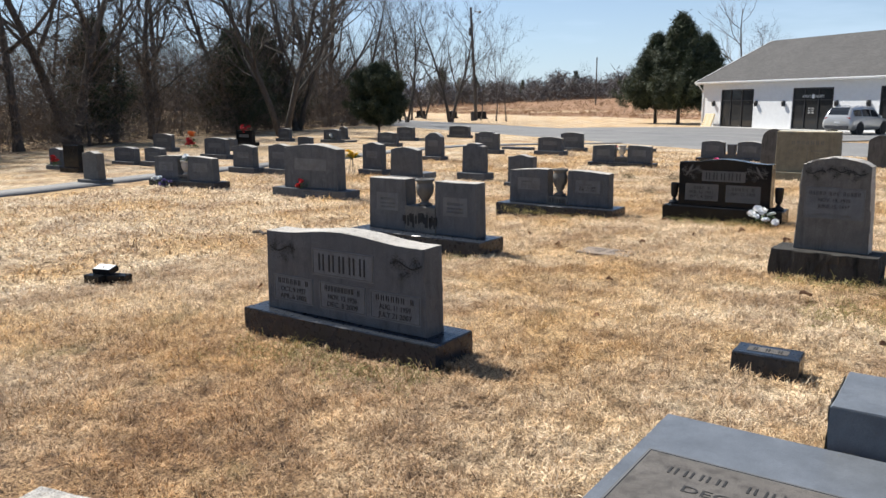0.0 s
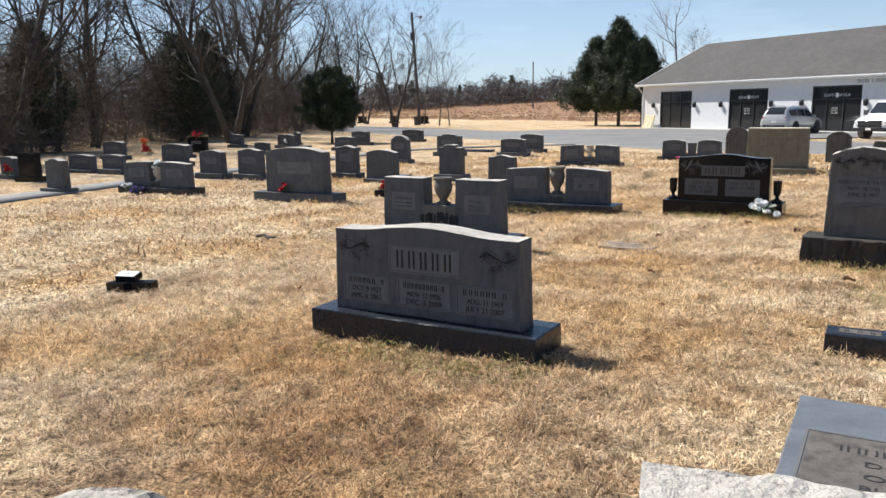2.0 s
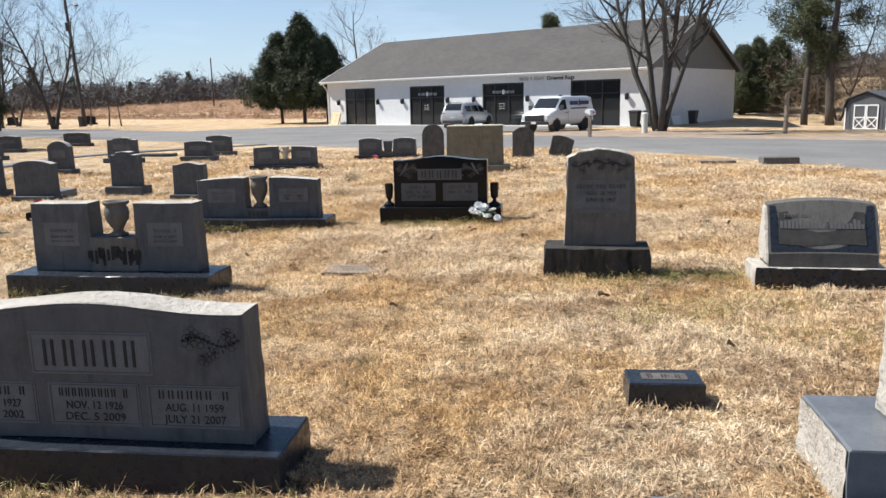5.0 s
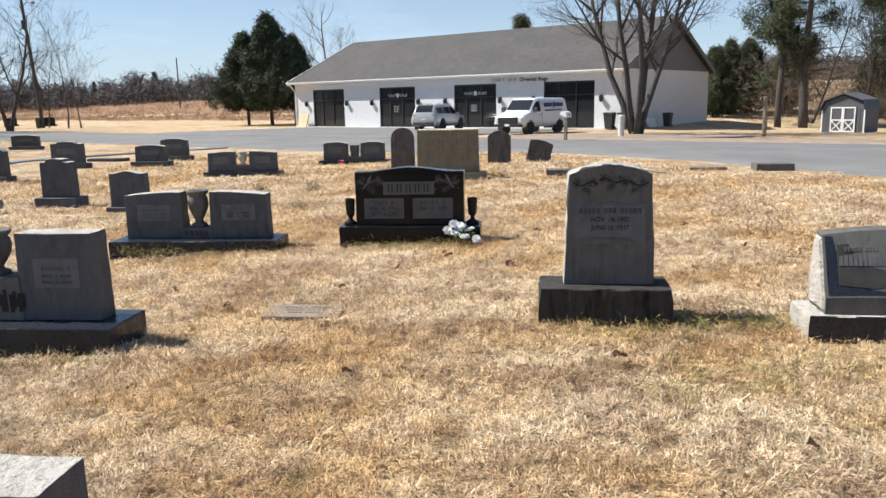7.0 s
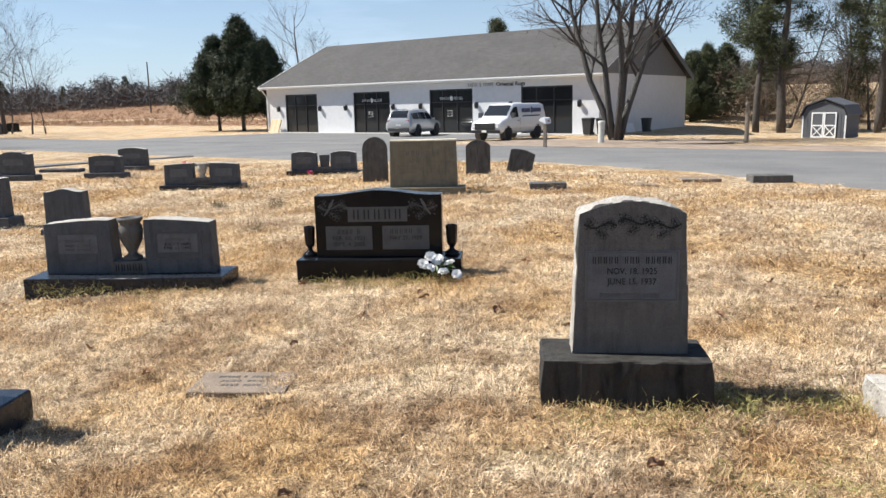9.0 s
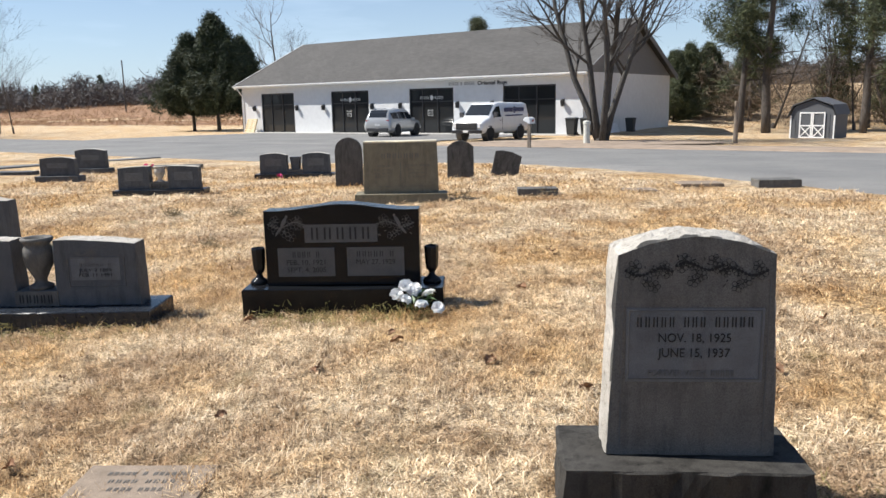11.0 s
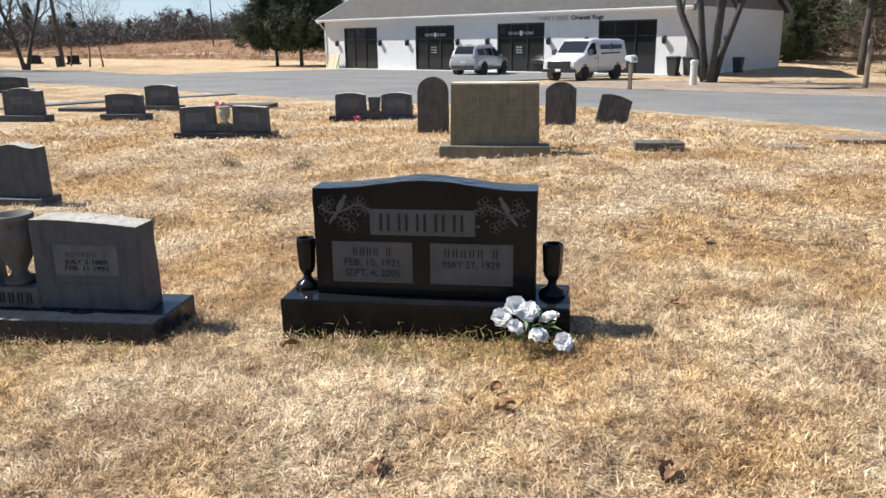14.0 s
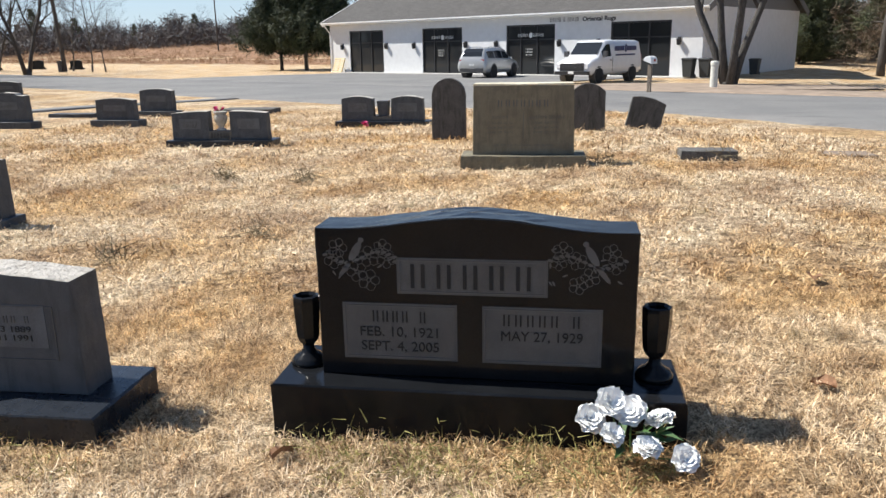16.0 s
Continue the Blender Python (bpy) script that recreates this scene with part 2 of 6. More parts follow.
# ---- geometry helpers ----
class Geo:
    """Vertices and faces that become one mesh."""

    def __init__(self):
        self.v, self.f = [], []

    def add(self, v, f):
        n = len(self.v)
        self.v += [tuple(p) for p in v]
        self.f += [tuple(i + n for i in q) for q in f]
        return self

    def box(self, x0, y0, z0, x1, y1, z1):
        v = [(x, y, z) for z in (z0, z1) for x, y in ((x0, y0), (x1, y0), (x1, y1), (x0, y1))]
        return self.add(v, [(3, 2, 1, 0), (4, 5, 6, 7), (0, 1, 5, 4), (1, 2, 6, 5), (2, 3, 7, 6), (3, 0, 4, 7)])

    def rings(self, rings, close=True, caps=True):
        n, v, f = len(rings[0]), [p for r in rings for p in r], []
        for i in range(len(rings) - 1):
            for j in range(n if close else n - 1):
                a, b = i * n + j, i * n + (j + 1) % n
                f.append((a, b, b + n, a + n))
        if caps:
            f += [tuple(range(n - 1, -1, -1)), tuple(range((len(rings) - 1) * n, len(rings) * n))]
        return self.add(v, f)

    def lathe(self, profile, at=(0, 0, 0), seg=20):
        return self.rings([[(at[0] + r * math.cos(2 * math.pi * k / seg), at[1] + r * math.sin(2 * math.pi * k / seg), at[2] + z) for k in range(seg)] for r, z in profile])

    def tube(self, path, radii, sides=6):
        rings, prev = [], None
        for i, p in enumerate(path):
            d = (path[min(i + 1, len(path) - 1)] - path[max(i - 1, 0)]).normalized()
            side = d.cross(Vector((0.31, 0.77, 0.55)) if prev is None else prev.cross(d))
            side = d.orthogonal() if side.length < 1e-4 else side.normalized()
            prev = side
            up = d.cross(side)
            rings.append([p + (side * math.cos(2 * math.pi * k / sides) + up * math.sin(2 * math.pi * k / sides)) * radii[i] for k in range(sides)])
        return self.rings(rings)

    def slab(self, outline, lo, hi, axis="y", rough=0.0, slices=5, seed=0, edge=0.006):
        """An outline pushed from lo to hi along an axis, with eased edges and, where rough, broken sides."""
        if (sum(p[0] * q[1] - q[0] * p[1] for p, q in zip(outline, outline[1:] + outline[:1])) > 0) == (axis == "y"):
            outline = outline[::-1]
        cx, cy = sum(p[0] for p in outline) / len(outline), sum(p[1] for p in outline) / len(outline)
        stations = [(lo, edge), (lo + edge, 0)] + [(lo + (hi - lo) * k / slices, 0) for k in range(1, slices)] + [(hi - edge, 0), (hi, edge)]
        rings = []
        for k, (d, inset) in enumerate(stations):
            ring = []
            for x, y in outline:
                q = Vector((x - cx, y - cy))
                grow = -inset
                if rough and k not in (0, len(stations) - 1):
                    grow += rough * (noise.noise(Vector((x * 9, y * 9, d * 14 + seed * 7.3))) * 0.9 + noise.noise(Vector((x * 31, y * 31, d * 40 + seed))) * 0.5)
                elif rough:
                    grow += 0.35 * rough * noise.noise(Vector((x * 17, y * 17, d * 9 + seed)))
                q = q * (1 + grow / max(q.length, 0.05))
                a, b = cx + q.x, cy + q.y
                ring.append((a, d, b) if axis == "y" else (a, b, d))
            rings.append(ring)
        return self.rings(rings)


def dense(points, step):
    out = []
    for (x0, y0), (x1, y1) in zip(points, points[1:] + points[:1]):
        n = max(1, int(math.hypot(x1 - x0, y1 - y0) / step))
        out += [(x0 + (x1 - x0) * k / n, y0 + (y1 - y0) * k / n) for k in range(n)]
    return out


def rect(x0, y0, x1, y1, step=0.05):
    return dense([(x0, y0), (x1, y0), (x1, y1), (x0, y1)], step)


def part(name, geo, material, parent=None, label="", smooth=False, rock=None):
    me = bpy.data.meshes.new(name)
    me.from_pydata(geo.v, [], geo.f)
    me.update()
    me.materials.append(material)
    # rock: faces given the pale material, for rough edges or painted sunlight
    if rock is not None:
        me.materials.append(ROCK_AND_LIT_TOP)
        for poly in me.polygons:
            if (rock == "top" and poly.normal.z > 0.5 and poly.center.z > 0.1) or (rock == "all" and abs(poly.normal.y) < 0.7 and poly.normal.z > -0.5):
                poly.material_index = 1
    if smooth:
        me.shade_smooth()
    me.update()
    ob = new(name, me)
    ob.parent = parent
    return tagged(ob, label) if label else ob


def thing(name, m, label, category, group="", kind=""):
    ob = new(name)
    ob.empty_display_size = 0.1
    ob.matrix_world = m
    return tagged(ob, label, category, group, kind)


def text_part(body, x, y, z, height, material, parent, m=None, width=None, bold=0.0):
    """Raised lettering that faces -y, centred on x with its foot at z."""
    curve = bpy.data.curves.new("lettering", "FONT")
    curve.body, curve.align_x, curve.size, curve.extrude = body, "CENTER", height / 0.69, 0.0012
    curve.resolution_u, curve.offset = 3, bold * height
    tmp = new("lettering_source", curve)
    bpy.context.view_layer.update()
    me = bpy.data.meshes.new_from_object(tmp.evaluated_get(bpy.context.evaluated_depsgraph_get()))
    bpy.data.objects.remove(tmp)
    w = max(v.co.x for v in me.vertices) - min(v.co.x for v in me.vertices)
    k = width / w if width else 1.0
    me.transform(pose(x, y, z, 90) @ Matrix.Diagonal((k, 1, 1, 1)))
    if m:
        me.transform(m)
    me.materials.clear()
    me.materials.append(material)
    ob = tagged(new("lettering", me), kind="stuff")
    ob.parent = parent
    return ob


def bars(words, x, y, z, height, material, parent, m=None, width=None):
    """A line of plain upright bars in place of words; words: letters in each."""
    cell = 0.86 * height
    total = sum(words) * cell + (len(words) - 1) * cell * 0.8
    k = (width / total) if width else 1.0
    g, at = Geo(), x - total * k / 2
    for n in words:
        for _ in range(n):
            for a, b in ((0.18, 0.32), (0.58, 0.72)):
                g.box(at + a * cell * k, y - 0.0012, z, at + b * cell * k, y + 0.003, z + height)
            at += cell * k
        at += 0.8 * cell * k
    ob = tagged(part("inscription", g, material, parent), kind="stuff")
    if m:
        ob.data.transform(m)
    return ob


# ---- ground, road and lanes ----
WALL_A, WALL_B = Vector((0.8435, -0.5372, 0)), Vector((0.5372, 0.8435, 0))
SLOPE_U = (-400, 13, 20, 31, 46, 62, 78, 128, 200, 700)
SLOPE_Z = (0, 0, -0.12, -0.36, -0.57, -0.57, -0.25, 2.4, 4.0, 12.0)


def ground_z(x, y):
    u, s = 0.5372 * x + 0.8435 * y, 0.8435 * x - 0.5372 * y
    z = float(np.interp(u, SLOPE_U, SLOPE_Z))
    q = min(max((-1.5 - x) / 6, 0), 1)
    q = q * q * (3 - 2 * q) * 0.35 + q * 0.65
    z -= 0.2 * q * min(max((y + 6) / 14, 0.3), 1) * min(max((34 - u) / 14, 0), 1)
    z -= 0.025 * min(max((14 - u) / 6, 0), 1) * min(max((x + 9) / 3, 0), 1)
    return z - 0.5 * min(max((s + 24) / 6, 0), 1) * min(max((u - 44) / 14, 0), 1)


def axis_steps(lo, hi, fine, far):
    vals = [lo + (hi - lo) * k / int((hi - lo) / fine) for k in range(int((hi - lo) / fine) + 1)]
    step, a = fine, hi
    right = []
    while a < far:
        step *= 1.16
        a += step
        right.append(a)
    step, a = fine, lo
    left = []
    while a > -far:
        step *= 1.16
        a -= step
        left.append(a)
    return left[::-1] + vals + right


def build_ground():
    xs, ys = axis_steps(-9, 4, 0.2, 900), axis_steps(0, 20, 0.2, 900)
    v = []
    for y in ys:
        for x in xs:
            near = max(0.0, 1 - math.hypot(x + 3, y - 8) / 60)
            v.append((x, y, ground_z(x, y) + near * (0.025 * noise.noise(Vector((x * 0.7, y * 0.7, 0))) + 0.012 * noise.noise(Vector((x * 2.3, y * 2.3, 4)))) - 0.012))
    n = len(xs)
    g = Geo().add(v, [(j * n + i, j * n + i + 1, (j + 1) * n + i + 1, (j + 1) * n + i) for j in range(len(ys) - 1) for i in range(n - 1)])
    tagged(part("ground", g, TURF, None, "dry straw-coloured winter lawn with rusty and green patches", True), category="lawn", kind="structure")


def strip(name, near, far, lift, material, label, category, n_across=8):
    """A sheet between two lines of (x, y), laid on the ground."""
    g = Geo()
    rows = []
    for (x0, y0), (x1, y1) in zip(near, far):
        row = []
        for k in range(n_across + 1):
            q = (0.0 if k == 0 else 1.0 if k == n_across else 0.012 + 0.976 * (k - 1) / max(n_across - 2, 1))
            x, y = x0 + (x1 - x0) * q, y0 + (y1 - y0) * q
            row.append((x, y, ground_z(x, y) + (lift if 0 < k < n_across else -0.05)))
        rows.append(row)
    g.rings(rows, False, False)
    return tagged(part(name, g, material, None, label, True), category=category, kind="structure")


def su(s, u):
    p = WALL_A * s + WALL_B * u
    return (p.x, p.y)


def build_roads():
    edge = lambda s: float(np.interp(s, (-300, -60, -14, -9, -4, 2, 10, 105), (21.3, 21.3, 21.2, 19.5, 16.2, 12.2, 8, 2))) + 0.15 * noise.noise(Vector((s * 0.8, 3, 0)))
    ss = [-300 + 3.0 * k for k in range(94)] + [-18 + 0.6 * k for k in range(50)] + [12 + 3.0 * k for k in range(31)]
    strip("road", [su(s, edge(s)) for s in ss], [su(s, 31.0 + 0.15 * noise.noise(Vector((s * 0.6, 9, 0)))) for s in ss], 0.03, ASPHALT, "worn grey asphalt road past the cemetery lawn", "road")
    sp = [-51 + 0.5 * k for k in range(49)]
    strip("parking_apron", [su(s, 30.9) for s in sp], [su(s + 0.5, 46.4) for s in sp], 0.036, ASPHALT, "grey asphalt parking apron before the shop", "pavement")
    lane = [(-15.0, -6), (-15.2, 0), (-15.7, 7.4), (-16.5, 11.4), (-16.7, 14.1), (-17.0, 18), (-17.6, 22), (-17.6, 26), (-16.5, 29.5), (-14.5, 33.2), (-13.0, 36.0)]
    pts = []
    for i in range(len(lane) - 1):
        for k in range(6):
            pts.append((lane[i][0] + (lane[i + 1][0] - lane[i][0]) * k / 6, lane[i][1] + (lane[i + 1][1] - lane[i][1]) * k / 6))
    strip("lane", [(x - 0.48 + 0.08 * noise.noise(Vector((y, 1, 0))), y) for x, y in pts], [(x + 0.48 + 0.08 * noise.noise(Vector((y, 5, 0))), y) for x, y in pts], 0.02, ASPHALT, "narrow pale asphalt cemetery lane", "lane", 3)


build_ground()
build_roads()


# ---- gravestones ----
def top_line(w, h, style, n=26):
    """The upper edge of a stone, from left to right, as (x, z)."""
    out = []
    for k in range(n + 1):
        q = k / n
        x, c = -w / 2 + w * q, abs(2 * q - 1)
        if style == "serp":
            z = h - 0.075 * h * (0.5 - 0.5 * math.cos(math.pi * min(c / 0.86, 1)))
        elif style == "gentle":
            z = h - 0.08 * h * c * c
        elif style == "oval":
            z = h - 0.10 * h * c * c
        elif style == "arch":
            z = h - w / 2 + math.sqrt(max(w * w / 4 - x * x, 0))
        elif style == "low_arch":
            z = h - 0.24 * w * c ** 2.3
        elif style == "slope_left":
            z = h - 0.09 * h * (1 - q) ** 1.5 - 0.03 * h * q ** 3
        elif style == "slope_right":
            z = h - 0.09 * h * q ** 1.5 - 0.03 * h * (1 - q) ** 3
        elif style == "shoulder":
            z = h - 0.03 - (0.0 if c < 0.6 else 0.04) + 0.03 * (1 - c)
        elif style == "lean":
            z = h * (0.97 - 0.12 * q ** 3 - 0.10 * (1 - q) ** 4)
        else:
            z = h
        out.append((x, z))
    return out


def stone(w, h, style, taper=0.0):
    top = top_line(w, h, style)
    left = [(-w / 2 - taper * (1 - k / 8), top[0][1] * k / 8) for k in range(8)]
    right = [(w / 2 + taper * (1 - k / 8), top[-1][1] * k / 8) for k in range(7, -1, -1)]
    foot = [(w / 2 + taper - (w + 2 * taper) * k / 10, 0) for k in range(1, 10)]
    return left + top + right + foot


def headstone(name, x0, x1, yf, hb, bd, dies, mat, label, base_mat=None, dt=0.2, rz=0.0, rough=0.008, taper=0.0, inset=None, group="", base_rough=0.008, rock=None):
    """A base from x0 to x1 with its front foot at yf, and upright stones (x, width, height, style) on it."""
    cx, cy = (x0 + x1) / 2, yf + bd / 2
    root = thing(name, pose(cx, cy, ground_z(cx, cy), 0, 0, rz), label, "gravestone", group)
    w = x1 - x0
    if hb:
        g = Geo().slab(rect(-w / 2, -bd / 2, w / 2, bd / 2), -0.12, hb, "z", base_rough, 4, cx, 0.008)
        part("base", g, base_mat or mat, root)
    yd = (-bd / 2 + inset) if inset is not None else -dt / 2
    for k, (dx, dw, dh, style) in enumerate(dies):
        g = Geo().slab(stone(dw, dh - hb, style, taper), yd, yd + dt, "y", rough, 5, cx * 3 + k, 0.005)
        ob = part("upright_stone", g, mat, root, "", False, rock)
        ob.location = (dx, 0, hb + 0.001 if hb else -0.0)
    return root, yd


def frame_lines(x0, z0, x1, z1, y, t, material, root):
    g = Geo()
    g.box(x0, y - 0.002, z0, x1, y + 0.002, z0 + t).box(x0, y - 0.002, z1 - t, x1, y + 0.002, z1)
    g.box(x0, y - 0.002, z0 + t, x0 + t, y + 0.002, z1 - t).box(x1 - t, y - 0.002, z0 + t, x1, y + 0.002, z1 - t)
    return part("border", g, material, root)


def panel(x, z0, w, h, y, material, root, border=None):
    part("panel", Geo().box(x - w / 2, y - 0.002, z0, x + w / 2, y + 0.004, z0 + h), material, root)
    if border:
        frame_lines(x - w / 2 + 0.008, z0 + 0.008, x + w / 2 - 0.008, z0 + h - 0.008, y - 0.003, 0.004, border, root)


def carved_spray(cx, cz, size, y, material, root, flip=1, bird=False):
    """Blossoms, leaves and a stem cut into the face."""
    g, rnd = Geo(), random.Random(int(cx * 100) + 7)

    def disc(x, z, rx, rz, a=0.0, n=9):
        v = [(x + rx * math.cos(2 * math.pi * k / n) * math.cos(a) - rz * math.sin(2 * math.pi * k / n) * math.sin(a), y - 0.0022, z + rx * math.cos(2 * math.pi * k / n) * math.sin(a) + rz * math.sin(2 * math.pi * k / n) * math.cos(a)) for k in range(n)]
        g.add(v, [tuple(range(n))])

    def ring(x, z, r, wd, n=10, a0=0.0, a1=2 * math.pi):
        v, f = [], []
        for k in range(n + 1):
            a = a0 + (a1 - a0) * k / n
            for q in (r - wd, r):
                v.append((x + q * math.cos(a), y - 0.0022, z + q * math.sin(a)))
        for k in range(n):
            f.append((2 * k, 2 * k + 1, 2 * k + 3, 2 * k + 2))
        g.add(v, f)

    for k, (dx, dz) in enumerate(((-0.42, 0.20), (-0.5, -0.05), (-0.1, -0.32), (0.12, 0.02), (0.36, 0.22), (0.1, -0.5), (0.42, -0.02))):
        x, z, r = cx + flip * dx * size, cz + dz * size * 0.8, size * 0.10 * rnd.uniform(0.8, 1.15)
        for q in range(5):
            a = 2 * math.pi * q / 5 + k
            ring(x + r * math.cos(a), z + r * math.sin(a), r * 0.75, 0.0022, 8)
        ring(x, z, r * 0.35, 0.0025, 7)
    for k in range(12):
        a = rnd.uniform(0, 6.28)
        disc(cx + flip * rnd.uniform(-0.6, 0.6) * size, cz + rnd.uniform(-0.5, 0.35) * size * 0.8, 0.05 * size, 0.016 * size, a)
    for k in range(14):
        q = k / 14 - 0.5
        disc(cx + flip * q * 1.3 * size, cz + 0.1 * size * math.sin(q * 7), 0.05 * size, 0.006, flip * 0.3)
    if bird:
        disc(cx - flip * 0.12 * size, cz + 0.10 * size, 0.20 * size, 0.07 * size, flip * 1.05, 14)
        disc(cx - flip * 0.01 * size, cz + 0.30 * size, 0.05 * size, 0.048 * size, 0, 10)
        disc(cx - flip * 0.30 * size, cz - 0.2 * size, 0.20 * size, 0.045 * size, flip * 0.9, 8)
    tagged(part("carving", g, material, root), kind="stuff")


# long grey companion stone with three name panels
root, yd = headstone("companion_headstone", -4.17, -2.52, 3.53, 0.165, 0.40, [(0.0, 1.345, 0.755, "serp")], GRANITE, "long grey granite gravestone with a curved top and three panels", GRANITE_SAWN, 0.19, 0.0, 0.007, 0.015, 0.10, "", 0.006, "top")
yf = yd - 0.001
panel(0.02, 0.452, 0.53, 0.18, yf, GRANITE_PANEL, root, INSCRIPTION_SOFT)
bars([5], 0.02, yf - 0.004, 0.487, 0.112, INSCRIPTION, root, None, 0.44)
for px, w, a, b, n in ((-0.43, 0.375, "OCT. 9 1927", "APR. 6 2002", [6, 1]), (0.015, 0.40, "NOV. 12 1926", "DEC. 5 2009", [9, 1]), (0.45, 0.40, "AUG. 11 1959", "JULY 21 2007", [6, 1])):
    panel(px, 0.23, w, 0.185, yf, GRANITE_PANEL, root, INSCRIPTION_SOFT)
    bars(n, px, yf - 0.004, 0.356, 0.036, INSCRIPTION, root, None, w * 0.78)
    text_part(a, px, yf - 0.004, 0.303, 0.033, INSCRIPTION, root, None, w * 0.62)
    text_part(b, px, yf - 0.004, 0.253, 0.033, INSCRIPTION, root, None, w * 0.66)
carved_spray(-0.51, 0.60, 0.19, yf, INSCRIPTION, root, 1)
carved_spray(0.53, 0.60, 0.19, yf, INSCRIPTION, root, -1)
g = Geo()
arc = [(x * 0.93, z * 0.955 + 0.165) for x, z in top_line(1.30, 0.60, "serp", 30)]
for (xa, za), (xb, zb) in zip(arc, arc[1:]):
    g.add([(xa, yf - 0.001, za), (xb, yf - 0.001, zb), (xb, yf - 0.001, zb + 0.005), (xa, yf - 0.001, za + 0.005)], [(0, 1, 2, 3)])
part("border", g, INSCRIPTION_SOFT, root)

# polished black companion stone with two panels
root, yd = headstone("black_headstone", -3.56, -2.02, 10.38, 0.185, 0.40, [(-0.005, 1.19, 0.815, "serp")], GRANITE_BLACK, "polished black granite gravestone with two frosted panels", GRANITE_BLACK, 0.2, 0.0, 0.004, 0.0, 0.12, "", 0.004)
yf = yd - 0.001
panel(-0.01, 0.522, 0.56, 0.14, yf, PANEL_DARK, root, ETCH)
bars([5], -0.01, yf - 0.004, 0.546, 0.092, INSCRIPTION, root, None, 0.49)
for px, lines in ((-0.285, ("FEB. 10, 1921", "SEPT. 4, 2005")), (0.25, ("MAY 27, 1929",))):
    panel(px, 0.257, 0.44, 0.225, yf, PANEL_DARK, root, ETCH)
    bars([4, 1] if len(lines) == 2 else [5, 1], px, yf - 0.004, 0.408, 0.044, INSCRIPTION, root, None, 0.22 if len(lines) == 2 else 0.30)
    for k, line in enumerate(lines):
        text_part(line, px, yf - 0.004, 0.350 - 0.058 * k, 0.038, INSCRIPTION, root, None, 0.30)
carved_spray(-0.42, 0.66, 0.22, yf, ETCH, root, 1, True)
carved_spray(0.40, 0.66, 0.22, yf, ETCH, root, -1, True)
for dx in (-0.685, 0.675):
    v = thing("flower_vase", pose(-2.79 + dx, 10.60, 0.186 + ground_z(-2.79, 10.58)), "polished black granite flower vase on the stone base", "vase", "pair of black vases")
    part("foot", Geo().lathe([(0.001, 0), (0.072, 0), (0.072, 0.014), (0.06, 0.03), (0.034, 0.045), (0.024, 0.06), (0.023, 0.078)], seg=16), GRANITE_BLACK, v, "", True)
    part("cup", Geo().lathe([(0.023, 0.078), (0.036, 0.092), (0.047, 0.115), (0.053, 0.20), (0.056, 0.268), (0.054, 0.282), (0.044, 0.286), (0.036, 0.275), (0.032, 0.2), (0.001, 0.19)], seg=8), GRANITE_BLACK, v)

# pale upright stone on a stained concrete base
root, yd = headstone("upright_headstone", -1.48, -0.613, 7.22, 0.24, 0.40, [(0.026, 0.54, 1.05, "gentle")], GRANITE_PALE, "weathered grey granite gravestone with rough edges on a stained base", CONCRETE, 0.2, -2.0, 0.016, 0.03, 0.13, "", 0.022, "all")
yf = yd - 0.001
panel(0.028, 0.525, 0.475, 0.27, yf, GRANITE_PANEL, root, INSCRIPTION_SOFT)
bars([5, 3, 5], 0.028, yf - 0.004, 0.727, 0.036, INSCRIPTION, root, None, 0.41)
text_part("NOV. 18, 1925", 0.028, yf - 0.004, 0.672, 0.032, INSCRIPTION, root, None, 0.25)
text_part("JUNE 15, 1937", 0.028, yf - 0.004, 0.617, 0.032, INSCRIPTION, root, None, 0.25)
text_part("FOREVER WITH", -0.03, yf - 0.004, 0.547, 0.022, INSCRIPTION_SOFT, root, None, 0.20)
bars([5], 0.13, yf - 0.004, 0.547, 0.022, INSCRIPTION_SOFT, root, None, 0.085)
carved_spray(-0.13, 0.925, 0.13, yf, INSCRIPTION, root, 1)
carved_spray(0.03, 0.945, 0.13, yf, INSCRIPTION, root, -1)
carved_spray(0.18, 0.925, 0.13, yf, INSCRIPTION, root, -1)
for sx in (-1, 1):
    part("border", Geo().box(0.028 + sx * 0.252 - 0.002, yf - 0.001, 0.27, 0.028 + sx * 0.252 + 0.002, yf + 0.003, 0.90), INSCRIPTION_SOFT, root)


def urn(at, k, mat, label, slim=1.0):
    u = thing("urn", pose(*at), label, "urn", "granite urns")
    prof = [(0.001, 0), (0.085, 0), (0.085, 0.02), (0.05, 0.035), (0.04, 0.055), (0.06, 0.085), (0.098, 0.15), (0.108, 0.21), (0.10, 0.25), (0.085, 0.268), (0.105, 0.285), (0.115, 0.30), (0.11, 0.312), (0.085, 0.31), (0.07, 0.26), (0.001, 0.25)]
    part("bowl", Geo().lathe([(r * k * slim, z * k) for r, z in prof], seg=24), mat, u, "", True)


